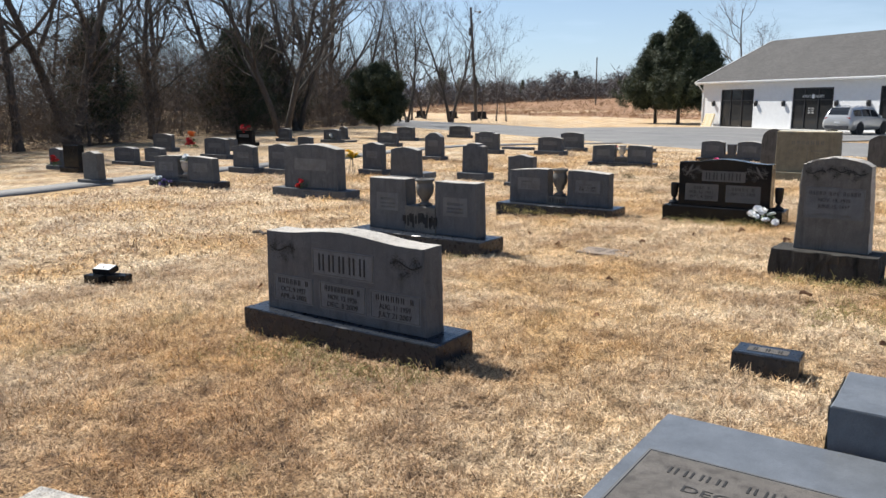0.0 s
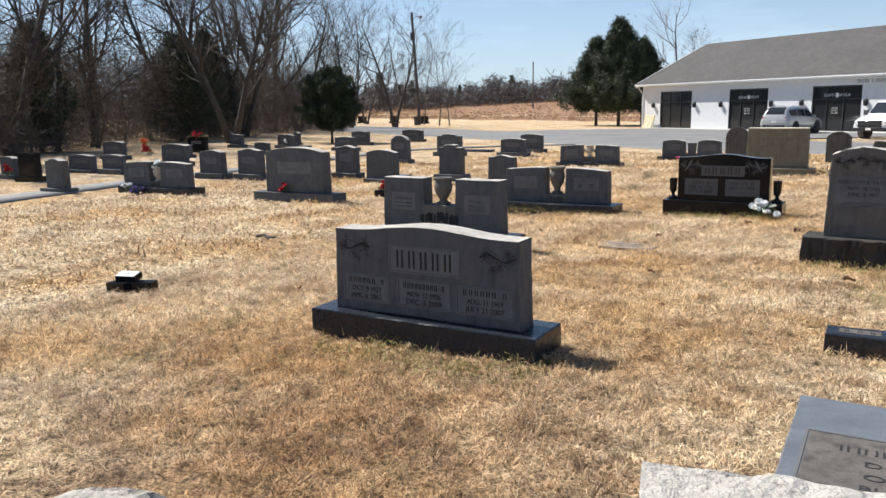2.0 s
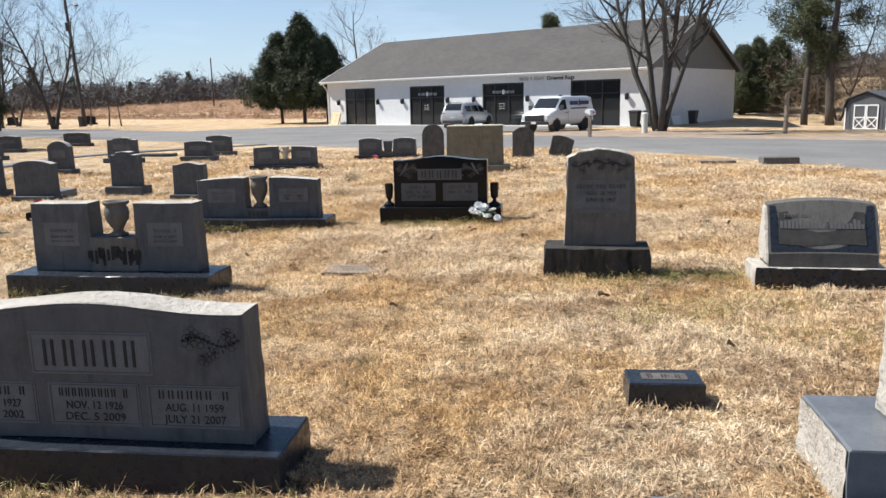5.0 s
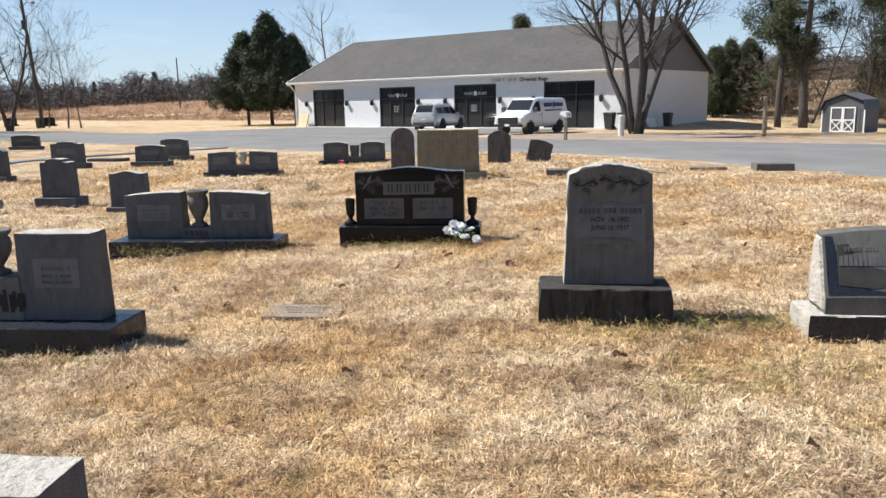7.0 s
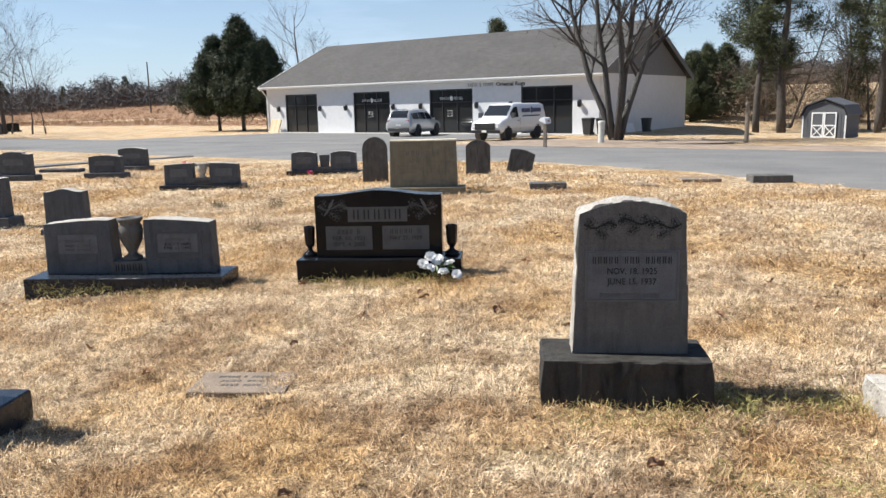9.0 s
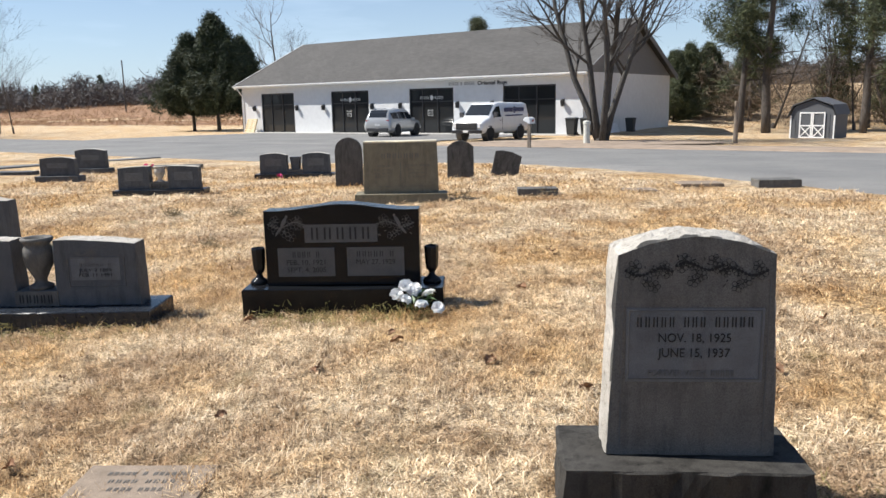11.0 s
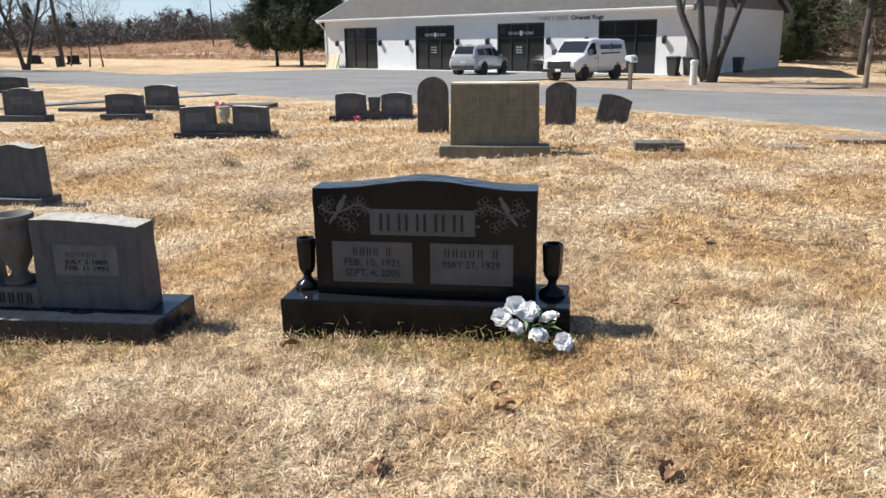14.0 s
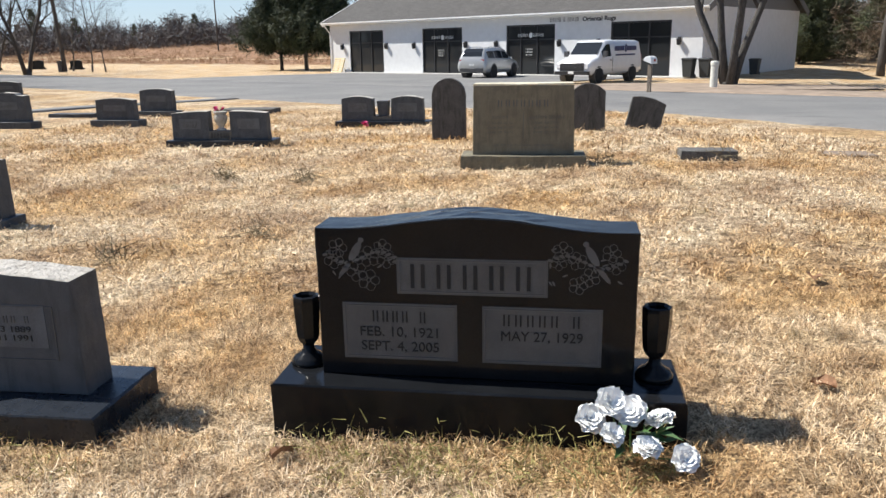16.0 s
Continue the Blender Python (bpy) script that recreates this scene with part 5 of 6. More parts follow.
v, f = needles(pts, gen, 0.8, 0.012, 0.5, 34)
tagged(array_part("brush", v, f, BRUSH, None, "brown leafless brush under the pines"), category="brush", kind="stuff")
for x, y, kind, s in ((21.5, 66.0, 3, 0.8), (25.5, 61.5, 2, 0.9), (30.5, 66.5, 3, 0.9), (22.5, 74.0, 0, 0.8), (34, 55, 2, 0.9), (27.0, 70.0, 1, 0.7), (38, 70, 0, 0.8)):
    copy_thing(models[kind], on(x, y, rnd.uniform(0, 360), s))

pine("pine_tree", 141, on(-0.6, 112.0), 11.6, 0.3, "pine top behind the shop roof")
copy_thing(models[3], on(-25.5, 109.0, 50, 0.85))
# trees along the road on the far side, and the distant tree line
for x, y, kind, s in ((-45.6, 76.0, 4, 1.15), (-49.5, 79.0, 2, 0.75), (-44.6, 76.5, 4, 1.0), (-56.0, 74.0, 0, 0.8), (-60.0, 82.0, 1, 0.7), (-63.0, 77.0, 3, 0.8), (-68.0, 85.0, 0, 0.8)):
    copy_thing(models[kind], on(x, y, rnd.uniform(0, 360), s))
far_pine = pine("distant_pine", 150, on(-150, 215, 0, 0.8), 15, 0.3, "distant pine beyond the field")
for k in range(170):
    a, d = radians(rnd.uniform(-52, 50)), rnd.uniform(235, 330)
    x, y = math.sin(a) * d, math.cos(a) * d
    if rnd.random() < 0.35:
        copy_thing(far_pine, on(x, y, rnd.uniform(0, 360), rnd.uniform(0.5, 0.8)))
    else:
        copy_thing(models[rnd.choice((0, 2, 3))], on(x, y, rnd.uniform(0, 360), rnd.uniform(0.45, 0.72)))
pts = []
for k in range(6000):
    a, d = radians(rnd.uniform(-60, 60)), rnd.uniform(230, 300)
    x, y = math.sin(a) * d, math.cos(a) * d
    pts.append((x, y, ground_z(x, y) + rnd.random() * (5.5 + 3.5 * noise.noise(Vector((a * 40, 0, 0)))))) 
v, f = needles(pts, gen, 1.8, 0.10, 1.1, 30)
tagged(array_part("far_woods", v, f, leaves("far_wood_haze", (0.06, 0.052, 0.05), (0.14, 0.125, 0.118)), None, "grey-brown leafless far woods along the horizon"), category="woods", kind="stuff")

# rust-coloured field of broom sedge
ss = [-420 + 6 * k for k in range(61)]
strip("field", [su(s, 62 + 2 * noise.noise(Vector((s * 0.05, 2, 0)))) for s in ss], [su(s, 240) for s in ss], 0.05, plain("sedge_ground", (0.26, 0.145, 0.075), 1.0, 0, 0.4, 0.15, 0.5), "rust-brown fallow field of broom sedge", "field", 40)
pts = []
for k in range(9000):
    s, u = -330 + 268 * rnd.random(), 62 + 130 * rnd.random() ** 1.7
    p = WALL_A * s + WALL_B * u
    pts.append((p.x, p.y, ground_z(p.x, p.y) + 0.15))
v, f = needles(pts, gen, 0.55, 0.02, 0.35, 12)
tagged(array_part("sedge", v, f, SEDGE, None, "rust-coloured clumps of broom sedge"), category="tall grass", kind="stuff")
# far ridge; the blue haze of distance is painted into its colour
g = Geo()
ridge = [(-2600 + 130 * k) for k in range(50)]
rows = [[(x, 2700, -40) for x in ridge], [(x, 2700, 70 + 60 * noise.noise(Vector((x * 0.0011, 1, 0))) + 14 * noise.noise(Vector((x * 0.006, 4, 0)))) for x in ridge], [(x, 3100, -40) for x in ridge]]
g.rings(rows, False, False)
tagged(part("backdrop", g, plain("ridge_painted_haze", (0.30, 0.37, 0.47), 1.0, 0, 0.08, 0.004), None, "distant mountain ridge with blue haze painted into its colour", True), category="mountains", kind="structure")


# ---- dry grass ----
def lawn_blades(name, seed, n, x0, x1, y0, y1, length, width, inside, label):
    r = np.random.default_rng(seed)
    clumps = n // 6
    cx, cy = r.uniform(x0, x1, clumps), r.uniform(y0, y1, clumps)
    x = np.repeat(cx, 6) + r.normal(0, 0.016, clumps * 6)
    y = np.repeat(cy, 6) + r.normal(0, 0.016, clumps * 6)
    keep = np.array([inside(a, b) for a, b in zip(x, y)])
    x, y = x[keep], y[keep]
    m = len(x)
    z = np.array([ground_z(a, b) + max(0.0, 1 - math.hypot(a + 3, b - 8) / 60) * 0.025 * noise.noise(Vector((a * 0.7, b * 0.7, 0))) for a, b in zip(x, y)]) - 0.018
    lie = np.array([noise.noise(Vector((a * 1.3, b * 1.3, 2))) for a, b in zip(x, y)]) * 3.5
    ang = r.uniform(0, 6.283, m) * 0.9 + lie
    tilt = r.uniform(0.4, 1.5, m)
    tuft = np.array([noise.noise(Vector((a * 5.5, b * 5.5, 7))) + 0.9 * noise.noise(Vector((a * 17, b * 17, 3))) for a, b in zip(x, y)])
    ln = length * r.uniform(0.45, 1.3, m) * np.clip(1.0 + 0.65 * tuft, 0.4, 1.9)
    z = z + 0.008 + 0.016 * tuft
    d = np.stack([np.cos(ang) * np.sin(tilt), np.sin(ang) * np.sin(tilt), np.cos(tilt)], 1)
    s = np.stack([-np.sin(ang), np.cos(ang), r.uniform(-0.4, 0.4, m)], 1) * (width * r.uniform(0.6, 1.3, m))[:, None]
    p = np.stack([x, y, z], 1)
    mid = p + d * (ln * 0.55)[:, None]
    tip = mid + (d * np.array([1.0, 1.0, 0.35]) + r.normal(0, 0.45, (m, 3))) * (ln * 0.5)[:, None]
    v = np.stack([p, mid + s, mid - s, tip], 1).reshape(-1, 3)
    base = np.arange(m)[:, None] * 4
    q = np.concatenate([base + np.array([[0, 1, 2]]), base + np.array([[2, 1, 3]])], 0)
    tagged(array_part(name, v, q, BLADES, None, label), category="grass", kind="stuff")


def near_field(a, b):
    """The lawn on which the nearest stones stand, clear of the ledger slab."""
    return not (-1.09 < a < 0.23 and 1.47 < b < 3.43)


lawn_blades("grass", 1, 600000, -7.0, 2.6, 1.6, 9.4, 0.052, 0.0020, near_field, "short dry straw-coloured grass blades")
lawn_blades("grass", 6, 160000, -5.2, 0.8, 9.4, 12.2, 0.053, 0.0018, near_field, "short dry straw-coloured grass blades")
lawn_blades("grass", 2, 200000, -9.5, 4.5, 9.4, 18.0, 0.056, 0.0046, lambda a, b: not (-5.2 < a < 0.8 and b < 12.2), "short dry straw-coloured grass blades")
lawn_blades("grass", 3, 170000, -19.0, -7.0, 1.0, 20.0, 0.065, 0.0075, lambda a, b: not (-18.9 < a < -14.6) and not (a > -9.5 and b > 9.4), "short dry straw-coloured grass blades")
lawn_blades("grass", 4, 80000, -13.0, 6.0, 18.0, 28.0, 0.08, 0.009, lambda a, b: 0.5372 * a + 0.8435 * b < 20.6 - max(0, (0.8435 * a - 0.5372 * b + 14) * 0.6), "short dry straw-coloured grass blades")
lawn_blades("grass", 5, 70000, -13.0, 6.0, -0.5, 1.6, 0.05, 0.003, near_field, "short dry straw-coloured grass blades")


# ---- vehicles ----
def paint(name, color, rough=0.25, metal=0.0):
    s = Shade(name, rough, metal, color)
    s.p.inputs["Coat Weight"].default_value, s.p.inputs["Coat Roughness"].default_value = 0.6, 0.08
    s.color(s.ramp(s.noise(3, 4), [(0.3, tuple(c * 0.93 for c in color)), (0.7, color)]))
    return s.mat


TYRE = plain("tyre_rubber", (0.02, 0.02, 0.02), 0.85)
RIM = plain("alloy", (0.45, 0.45, 0.46), 0.35, 0.8)
CHROME = plain("chrome", (0.6, 0.6, 0.62), 0.15, 1.0)
LAMP_CLEAR = plain("clear_lamp", (0.65, 0.66, 0.68), 0.15)
LAMP_RED = plain("red_lamp", (0.35, 0.02, 0.02), 0.2)
GREY_PLASTIC = plain("grey_bumper", (0.05, 0.05, 0.052), 0.5)


def section(st, x):
    """Values of a body station at x, between the given stations."""
    cols = list(zip(*st))
    return [float(np.interp(x, cols[0], c)) for c in cols[1:]]


def half_ring(st, x):
    zb, zm, ym, zs, ys, zt, yt = section(st, x)
    return [(ym * 0.86, zb), (ym, zb + 0.12), (ym + 0.015, zm * 0.8), (ym, zm), (ys, zs), (yt, zt - 0.05), (yt * 0.86, zt - 0.008), (0.0, zt)]


def car_body(st, n=46):
    xs = sorted(set([s[0] for s in st] + [st[0][0] + (st[-1][0] - st[0][0]) * k / n for k in range(n + 1)]))
    rings = []
    for x in xs:
        h = half_ring(st, x)
        rings.append([(x, y, z) for y, z in h] + [(x, -y, z) for y, z in h[-2::-1]])
    return Geo().rings(rings)


def side_glass(st, x0, x1, sign, lo=0.08, hi=0.78):
    g, rows = Geo(), []
    for k in range(9):
        x = x0 + (x1 - x0) * k / 8
        h = half_ring(st, x)
        (ya, za), (yb, zb) = h[4], h[5]
        rows.append([(x, sign * (ya + (yb - ya) * t + 0.008), za + (zb - za) * t) for t in (lo, (lo + hi) / 2, hi)])
    return g.rings(rows if sign < 0 else rows[::-1], False, False)


def end_glass(st, x0, x1, w=0.84, lift=0.01):
    rows = []
    for k in range(7):
        x = x0 + (x1 - x0) * k / 6
        zt, yt = section(st, x)[5:7]
        nx = lift if x1 > x0 else -lift
        rows.append([(x + nx, yt * w * q, zt + lift) for q in (-1, -0.5, 0, 0.5, 1)])
    return Geo().rings(rows, False, False)


def wheel(parent, x, y, r, width=0.22):
    s = 1 if y > 0 else -1
    prof = [(r * 0.62, -width / 2), (r * 0.93, -width / 2), (r, -width * 0.36), (r, width * 0.36), (r * 0.93, width / 2), (r * 0.62, width / 2)]
    t = part("tyre", Geo().rings([[(x + a * math.cos(6.283 * k / 24), y + b, r + a * math.sin(6.283 * k / 24)) for k in range(24)] for a, b in prof]), TYRE, parent, "", True)
    g = Geo()
    face = y + s * (width / 2 - 0.02)
    g.rings([[(x + a * math.cos(6.283 * k / 20), b, r + a * math.sin(6.283 * k / 20)) for k in range(20)] for a, b in ((r * 0.64, face - s * 0.08), (r * 0.64, face), (r * 0.56, face + s * 0.012), (r * 0.54, face - s * 0.03))])
    for k in range(5):
        a = 6.283 * k / 5 + 0.3
        dx, dz = math.cos(a), math.sin(a)
        px, pz = -dz * 0.03, dx * 0.03
        g.add([(x + px, face, r + pz), (x - px, face, r - pz), (x + dx * r * 0.58 - px, face, r + dz * r * 0.58 - pz), (x + dx * r * 0.58 + px, face, r + dz * r * 0.58 + pz), (x, face - s * 0.04, r)], [(0, 1, 2, 3), (0, 3, 4), (1, 4, 2)])
    part("rim", g, RIM, t)
    arch = Geo().rings([[(x + r * 1.16 * math.cos(6.283 * k / 22), y - s * 0.25 + b, r * 1.02 + r * 1.16 * math.sin(6.283 * k / 22)) for k in range(22)] for b in (0, s * (0.25 + width / 2 - 0.025))])
    part("wheel_arch", arch, GREY_PLASTIC, parent)


def suv(m):
    # x, floor, waist z, waist y, sill z, sill y, top z, top y
    st = [(-2.34, 0.48, 0.62, 0.78, 0.72, 0.74, 0.80, 0.66), (-2.30, 0.36, 0.78, 0.88, 0.98, 0.80, 1.10, 0.72), (-2.16, 0.30, 0.86, 0.91, 1.06, 0.85, 1.42, 0.68), (-1.92, 0.27, 0.88, 0.92, 1.07, 0.87, 1.62, 0.65), (-0.7, 0.26, 0.88, 0.92, 1.04, 0.88, 1.68, 0.66), (0.2, 0.26, 0.87, 0.92, 1.01, 0.88, 1.66, 0.66), (0.55, 0.26, 0.86, 0.92, 1.0, 0.88, 1.56, 0.68), (1.25, 0.26, 0.84, 0.92, 0.97, 0.86, 1.06, 0.76), (1.9, 0.27, 0.78, 0.90, 0.88, 0.82, 0.95, 0.68), (2.25, 0.32, 0.66, 0.82, 0.75, 0.72, 0.80, 0.58), (2.36, 0.42, 0.55, 0.70, 0.60, 0.62, 0.64, 0.50)]
    r = thing("parked_suv", m, "silver estate car parked nose-in at the shop", "car")
    b = part("body", car_body(st), paint("silver_paint", (0.50, 0.495, 0.48), 0.3, 0.35), r, "", True)
    for s in (-1, 1):
        for x0, x1 in ((-1.95, -1.12), (-1.04, -0.12), (-0.04, 0.86)):
            part("side_window", side_glass(st, x0, x1, s), DARKGLASS, r)
        part("mirror", Geo().slab(rect(0.62, 0.98, 0.78, 1.12, 0.05), s * 0.92, s * 1.06, "y", 0, 2, 0, 0.02), b.data.materials[0], r)
        part("taillight", Geo().box(-2.31, s * 0.66 - 0.1, 0.86, -2.16, s * 0.66 + 0.12, 1.04), LAMP_RED, r)
        part("headlight", Geo().box(2.05, s * 0.6 - 0.14, 0.66, 2.28, s * 0.6 + 0.12, 0.80), LAMP_CLEAR, r)
        part("roof_rail", Geo().tube([Vector((-1.5, s * 0.58, 1.62)), Vector((-1.3, s * 0.58, 1.70)), Vector((0.0, s * 0.58, 1.70)), Vector((0.2, s * 0.58, 1.64))], [0.018] * 4, 6), CHROME, r)
        for x in (-0.9, 0.1):
            part("door_handle", Geo().box(x, s * 0.925 - 0.012, 0.9, x + 0.18, s * 0.925 + 0.02, 0.93), CHROME, r)
    part("windscreen", end_glass(st, 0.42, 1.2), DARKGLASS, r)
    part("rear_window", end_glass(st, -1.93, -2.26), DARKGLASS, r)
    part("bumper", Geo().slab(rect(-0.72, 0.36, 0.72, 0.56, 0.1), -2.40, -2.26, "y", 0, 2, 0, 0.03), GREY_PLASTIC, r).data.transform(pose(0, 0, 0, 0, 0, -90))
    part("number_plate", Geo().box(-2.345, -0.17, 0.70, -2.33, 0.17, 0.80), SOFT_WHITE, r)
    for x in (-1.38, 1.38):
        for s in (-1, 1):
            wheel(r, x, s * 0.86, 0.37)


def van(m):
    st = [(-2.76, 0.55, 1.0, 0.86, 1.15, 0.86, 1.86, 0.76), (-2.68, 0.42, 1.05, 0.96, 1.25, 0.95, 2.02, 0.78), (-2.3, 0.38, 1.05, 1.0, 1.28, 0.98, 2.08, 0.82), (0.6, 0.38, 1.05, 1.0, 1.28, 0.98, 2.10, 0.82), (1.0, 0.38, 1.05, 1.0, 1.27, 0.98, 2.05, 0.80), (1.75, 0.38, 1.03, 1.0, 1.2, 0.96, 1.34, 0.86), (2.45, 0.40, 1.0, 0.99, 1.08, 0.94, 1.17, 0.80), (2.66, 0.42, 0.92, 0.97, 1.0, 0.92, 1.06, 0.80), (2.74, 0.46, 0.75, 0.95, 0.85, 0.9, 0.92, 0.80)]
    white = paint("white_van_paint", (0.78, 0.79, 0.8), 0.3)
    r = thing("delivery_van", m, "white delivery van parked nose-out before the shop", "van")
    part("body", car_body(st), white, r, "", True)
    blue = plain("blue_lettering", (0.05, 0.06, 0.14), 0.6)
    for s in (-1, 1):
        part("side_window", side_glass(st, 0.62, 1.42, s, 0.02, 0.8), DARKGLASS, r)
        part("mirror", Geo().slab(rect(1.40, 1.28, 1.52, 1.56, 0.06), s * 1.02, s * 1.24, "y", 0, 2, 0, 0.02), GREY_PLASTIC, r)
        part("headlight", Geo().box(2.60, s * 0.75 - 0.15, 0.74, 2.77, s * 0.75 + 0.15, 0.96), LAMP_CLEAR, r)
        part("taillight", Geo().box(-2.79, s * 0.84 - 0.07, 0.95, -2.7, s * 0.84 + 0.07, 1.35), LAMP_RED, r)
        part("door_handle", Geo().box(0.62, s * 1.015 - 0.012, 1.08, 0.8, s * 1.015 + 0.02, 1.12), GREY_PLASTIC, r)
        part("door_seam", Geo().box(0.50, s * 1.012 - 0.006, 0.55, 0.515, s * 1.012 + 0.008, 1.25), GREY_PLASTIC, r)
        part("rub_strip", Geo().box(-2.3, s * 1.015 - 0.01, 0.7, 2.2, s * 1.015 + 0.012, 0.76), white, r)
        rows = Geo()
        for k in range(12):
            x = -2.1 + k * 0.17 + (0.3 if k > 5 else 0)
            rows.box(x, s * 0.945 - 0.02, 1.55, x + 0.11, s * 0.945 + 0.012, 1.78)
        tagged(part("lettering", rows, blue, r), kind="stuff")
        part("emblem", Geo().slab([(-0.98 + 0.1 * math.cos(t), 1.67 + 0.2 * math.sin(t)) for t in [6.283 * q / 12 for q in range(12)]], s * 0.945 - 0.02, s * 0.945 + 0.014, "y", 0, 1, 0, 0.001), blue, r)
        rows = Geo()
        for k in range(16):
            rows.box(-1.9 + k * 0.13, s * 0.985 - 0.02, 1.30, -1.9 + k * 0.13 + 0.08, s * 0.985 + 0.012, 1.38)
        tagged(part("lettering", rows, blue, r), kind="stuff")
    part("windscreen", end_glass(st, 1.08, 1.70, 0.92), DARKGLASS, r)
    part("grille", Geo().box(2.68, -0.68, 0.62, 2.80, 0.68, 1.0), BLACKMETAL, r)
    for k in range(3):
        part("grille_bar", Geo().box(2.785, -0.56, 0.76 + 0.075 * k, 2.808, 0.56, 0.785 + 0.075 * k), GREY_PLASTIC, r)
    part("bumper", Geo().slab(rect(-0.98, 0.42, 0.98, 0.60, 0.1), 2.66, 2.86, "y", 0, 2, 0, 0.03), BLACKMETAL, r).data.transform(pose(0, 0, 0, 0, 0, -90))
    part("rear_bumper", Geo().slab(rect(-0.95, 0.42, 0.95, 0.6, 0.1), -2.86, -2.72, "y", 0, 2, 0, 0.03), GREY_PLASTIC, r).data.transform(pose(0, 0, 0, 0, 0, -90))
    part("number_plate", Geo().box(2.862, -0.16, 0.48, 2.868, 0.16, 0.6), SOFT_WHITE, r)
    for x in (-1.62, 1.85):
        for s in (-1, 1):
            wheel(r, x, s * 0.93, 0.38, 0.24)


HEAD = math.degrees(math.atan2(0.8435, 0.5372))
p = WALL_B * 42.0 + WALL_A * -34.6
suv(pose(p.x, p.y, ground_z(p.x, p.y) + 0.035, 0, 0, HEAD + 12))
p = WALL_B * 38.8 + WALL_A * -25.5
van(pose(p.x, p.y, ground_z(p.x, p.y) + 0.035, 0, 0, HEAD + 180) @ Matrix.Scale(0.91, 4))

# ---- roadside things ----
WOOD = bark("weathered_post_wood", (0.14, 0.11, 0.085), (0.34, 0.28, 0.22))
r = thing("mailbox", on(0.5, 35.6, -25), "white mailbox on a brown wooden post by the road", "mailbox")
part("post", Geo().slab(rect(-0.06, -0.06, 0.06, 0.06, 0.06), -0.1, 0.95, "z", 0.004, 4, 1), WOOD, r)
part("box", Geo().slab([(0.14 * math.cos(t), 0.14 * math.sin(t) + 0.12 if math.sin(t) > 0 else 0.0) for t in [math.pi * k / 10 for k in range(11)]], -0.3, 0.3, "y", 0, 2, 0, 0.01), TRIM, r).location = (0, 0, 0.97)
part("flag", Geo().box(0.145, -0.05, 1.05, 0.155, 0.1, 1.13), LAMP_RED, r)
r = thing("utility_pedestal", on(3.3, 39.3, -30), "pale plastic utility pedestal in the verge", "utility box")
part("body", Geo().lathe([(0.14, 0), (0.14, 0.85), (0.16, 0.86), (0.16, 0.98), (0.12, 1.02), (0.001, 1.03)], seg=16), plain("pale_plastic", (0.55, 0.55, 0.5), 0.6), r)
r = thing("wooden_post", on(9.6, 38.8), "weathered wooden post in the verge", "post")
part("post", Geo().tube([Vector((0, 0, -0.1)), Vector((0.01, 0, 0.9)), Vector((0, 0.01, 1.75)), Vector((0, 0.01, 1.78))], [0.1, 0.095, 0.09, 0.06], 10), WOOD, r)
r = thing("utility_pole", pose(-47.0, 74.0, -0.4, 0, -3.5, 0), "tall dark wooden utility pole with a lamp arm", "utility pole")
part("pole", Geo().tube([Vector((0, 0, 0)), Vector((0, 0, 6)), Vector((0, 0, 12.2))], [0.2, 0.17, 0.13], 10), BARK, r)
part("transformer", Geo().lathe([(0.2, 0), (0.24, 0.05), (0.24, 0.8), (0.1, 0.9)], (0.1, -0.35, 9.2), 12), GREY_PLASTIC, r)
a = part("lamp_arm", Geo().tube([Vector((0, 0, 11.3)), Vector((0.6, -0.1, 11.7)), Vector((1.2, -0.2, 11.6))], [0.03, 0.03, 0.03], 6), GREY_PLASTIC, r)
part("lamp_head", Geo().lathe([(0.05, 0.15), (0.2, 0.0), (0.16, -0.12)], (1.25, -0.2, 11.55), 10), GREY_PLASTIC, a)
part("sign_box", Geo().box(-0.5, -0.3, 0.0, -0.1, 0.1, 1.0), GREY_PLASTIC, r)
r = thing("utility_pole", pose(-73.0, 165.0, ground_z(-73, 165)), "distant thin utility pole beyond the field", "utility pole")
part("pole", Geo().tube([Vector((0, 0, 0)), Vector((0, 0, 10.5))], [0.16, 0.12], 8), BARK, r)

# garden shed
SHED = plain("grey_shed_siding", (0.085, 0.09, 0.10), 0.7, 0, 0.15)
sx, sy = 16.0, 45.4
r = thing("garden_shed", pose(sx, sy, ground_z(sx, sy), 0, 0, -38) @ Matrix.Scale(0.83, 4), "dark grey gambrel-roofed garden shed with white door trim", "shed")
gam = [(-1.25, 0), (1.25, 0), (1.25, 1.45), (1.05, 1.95), (0.0, 2.35), (-1.05, 1.95), (-1.25, 1.45)]
part("body", Geo().slab(dense(gam, 0.3), -1.5, 1.5, "y", 0, 3, 0, 0.005), SHED, r)
for k in range(11):
    x = -1.2 + 0.24 * k
    part("batten", Geo().box(x - 0.015, -1.52, 0.05, x + 0.015, -1.5, 1.5), SHED, r)
roof = [(-1.38, 1.40), (-1.12, 2.0), (0, 2.43), (1.12, 2.0), (1.38, 1.40)]
for (xa, za), (xb, zb) in zip(roof, roof[1:]):
    part("roof_slope", Geo().add([(xa, -1.65, za), (xb, -1.65, zb), (xb, 1.65, zb), (xa, 1.65, za), (xa, -1.65, za + 0.06), (xb, -1.65, zb + 0.06), (xb, 1.65, zb + 0.06), (xa, 1.65, za + 0.06)], [(0, 1, 2, 3), (4, 7, 6, 5), (0, 4, 5, 1), (1, 5, 6, 2), (2, 6, 7, 3), (3, 7, 4, 0)]), SHED, r)
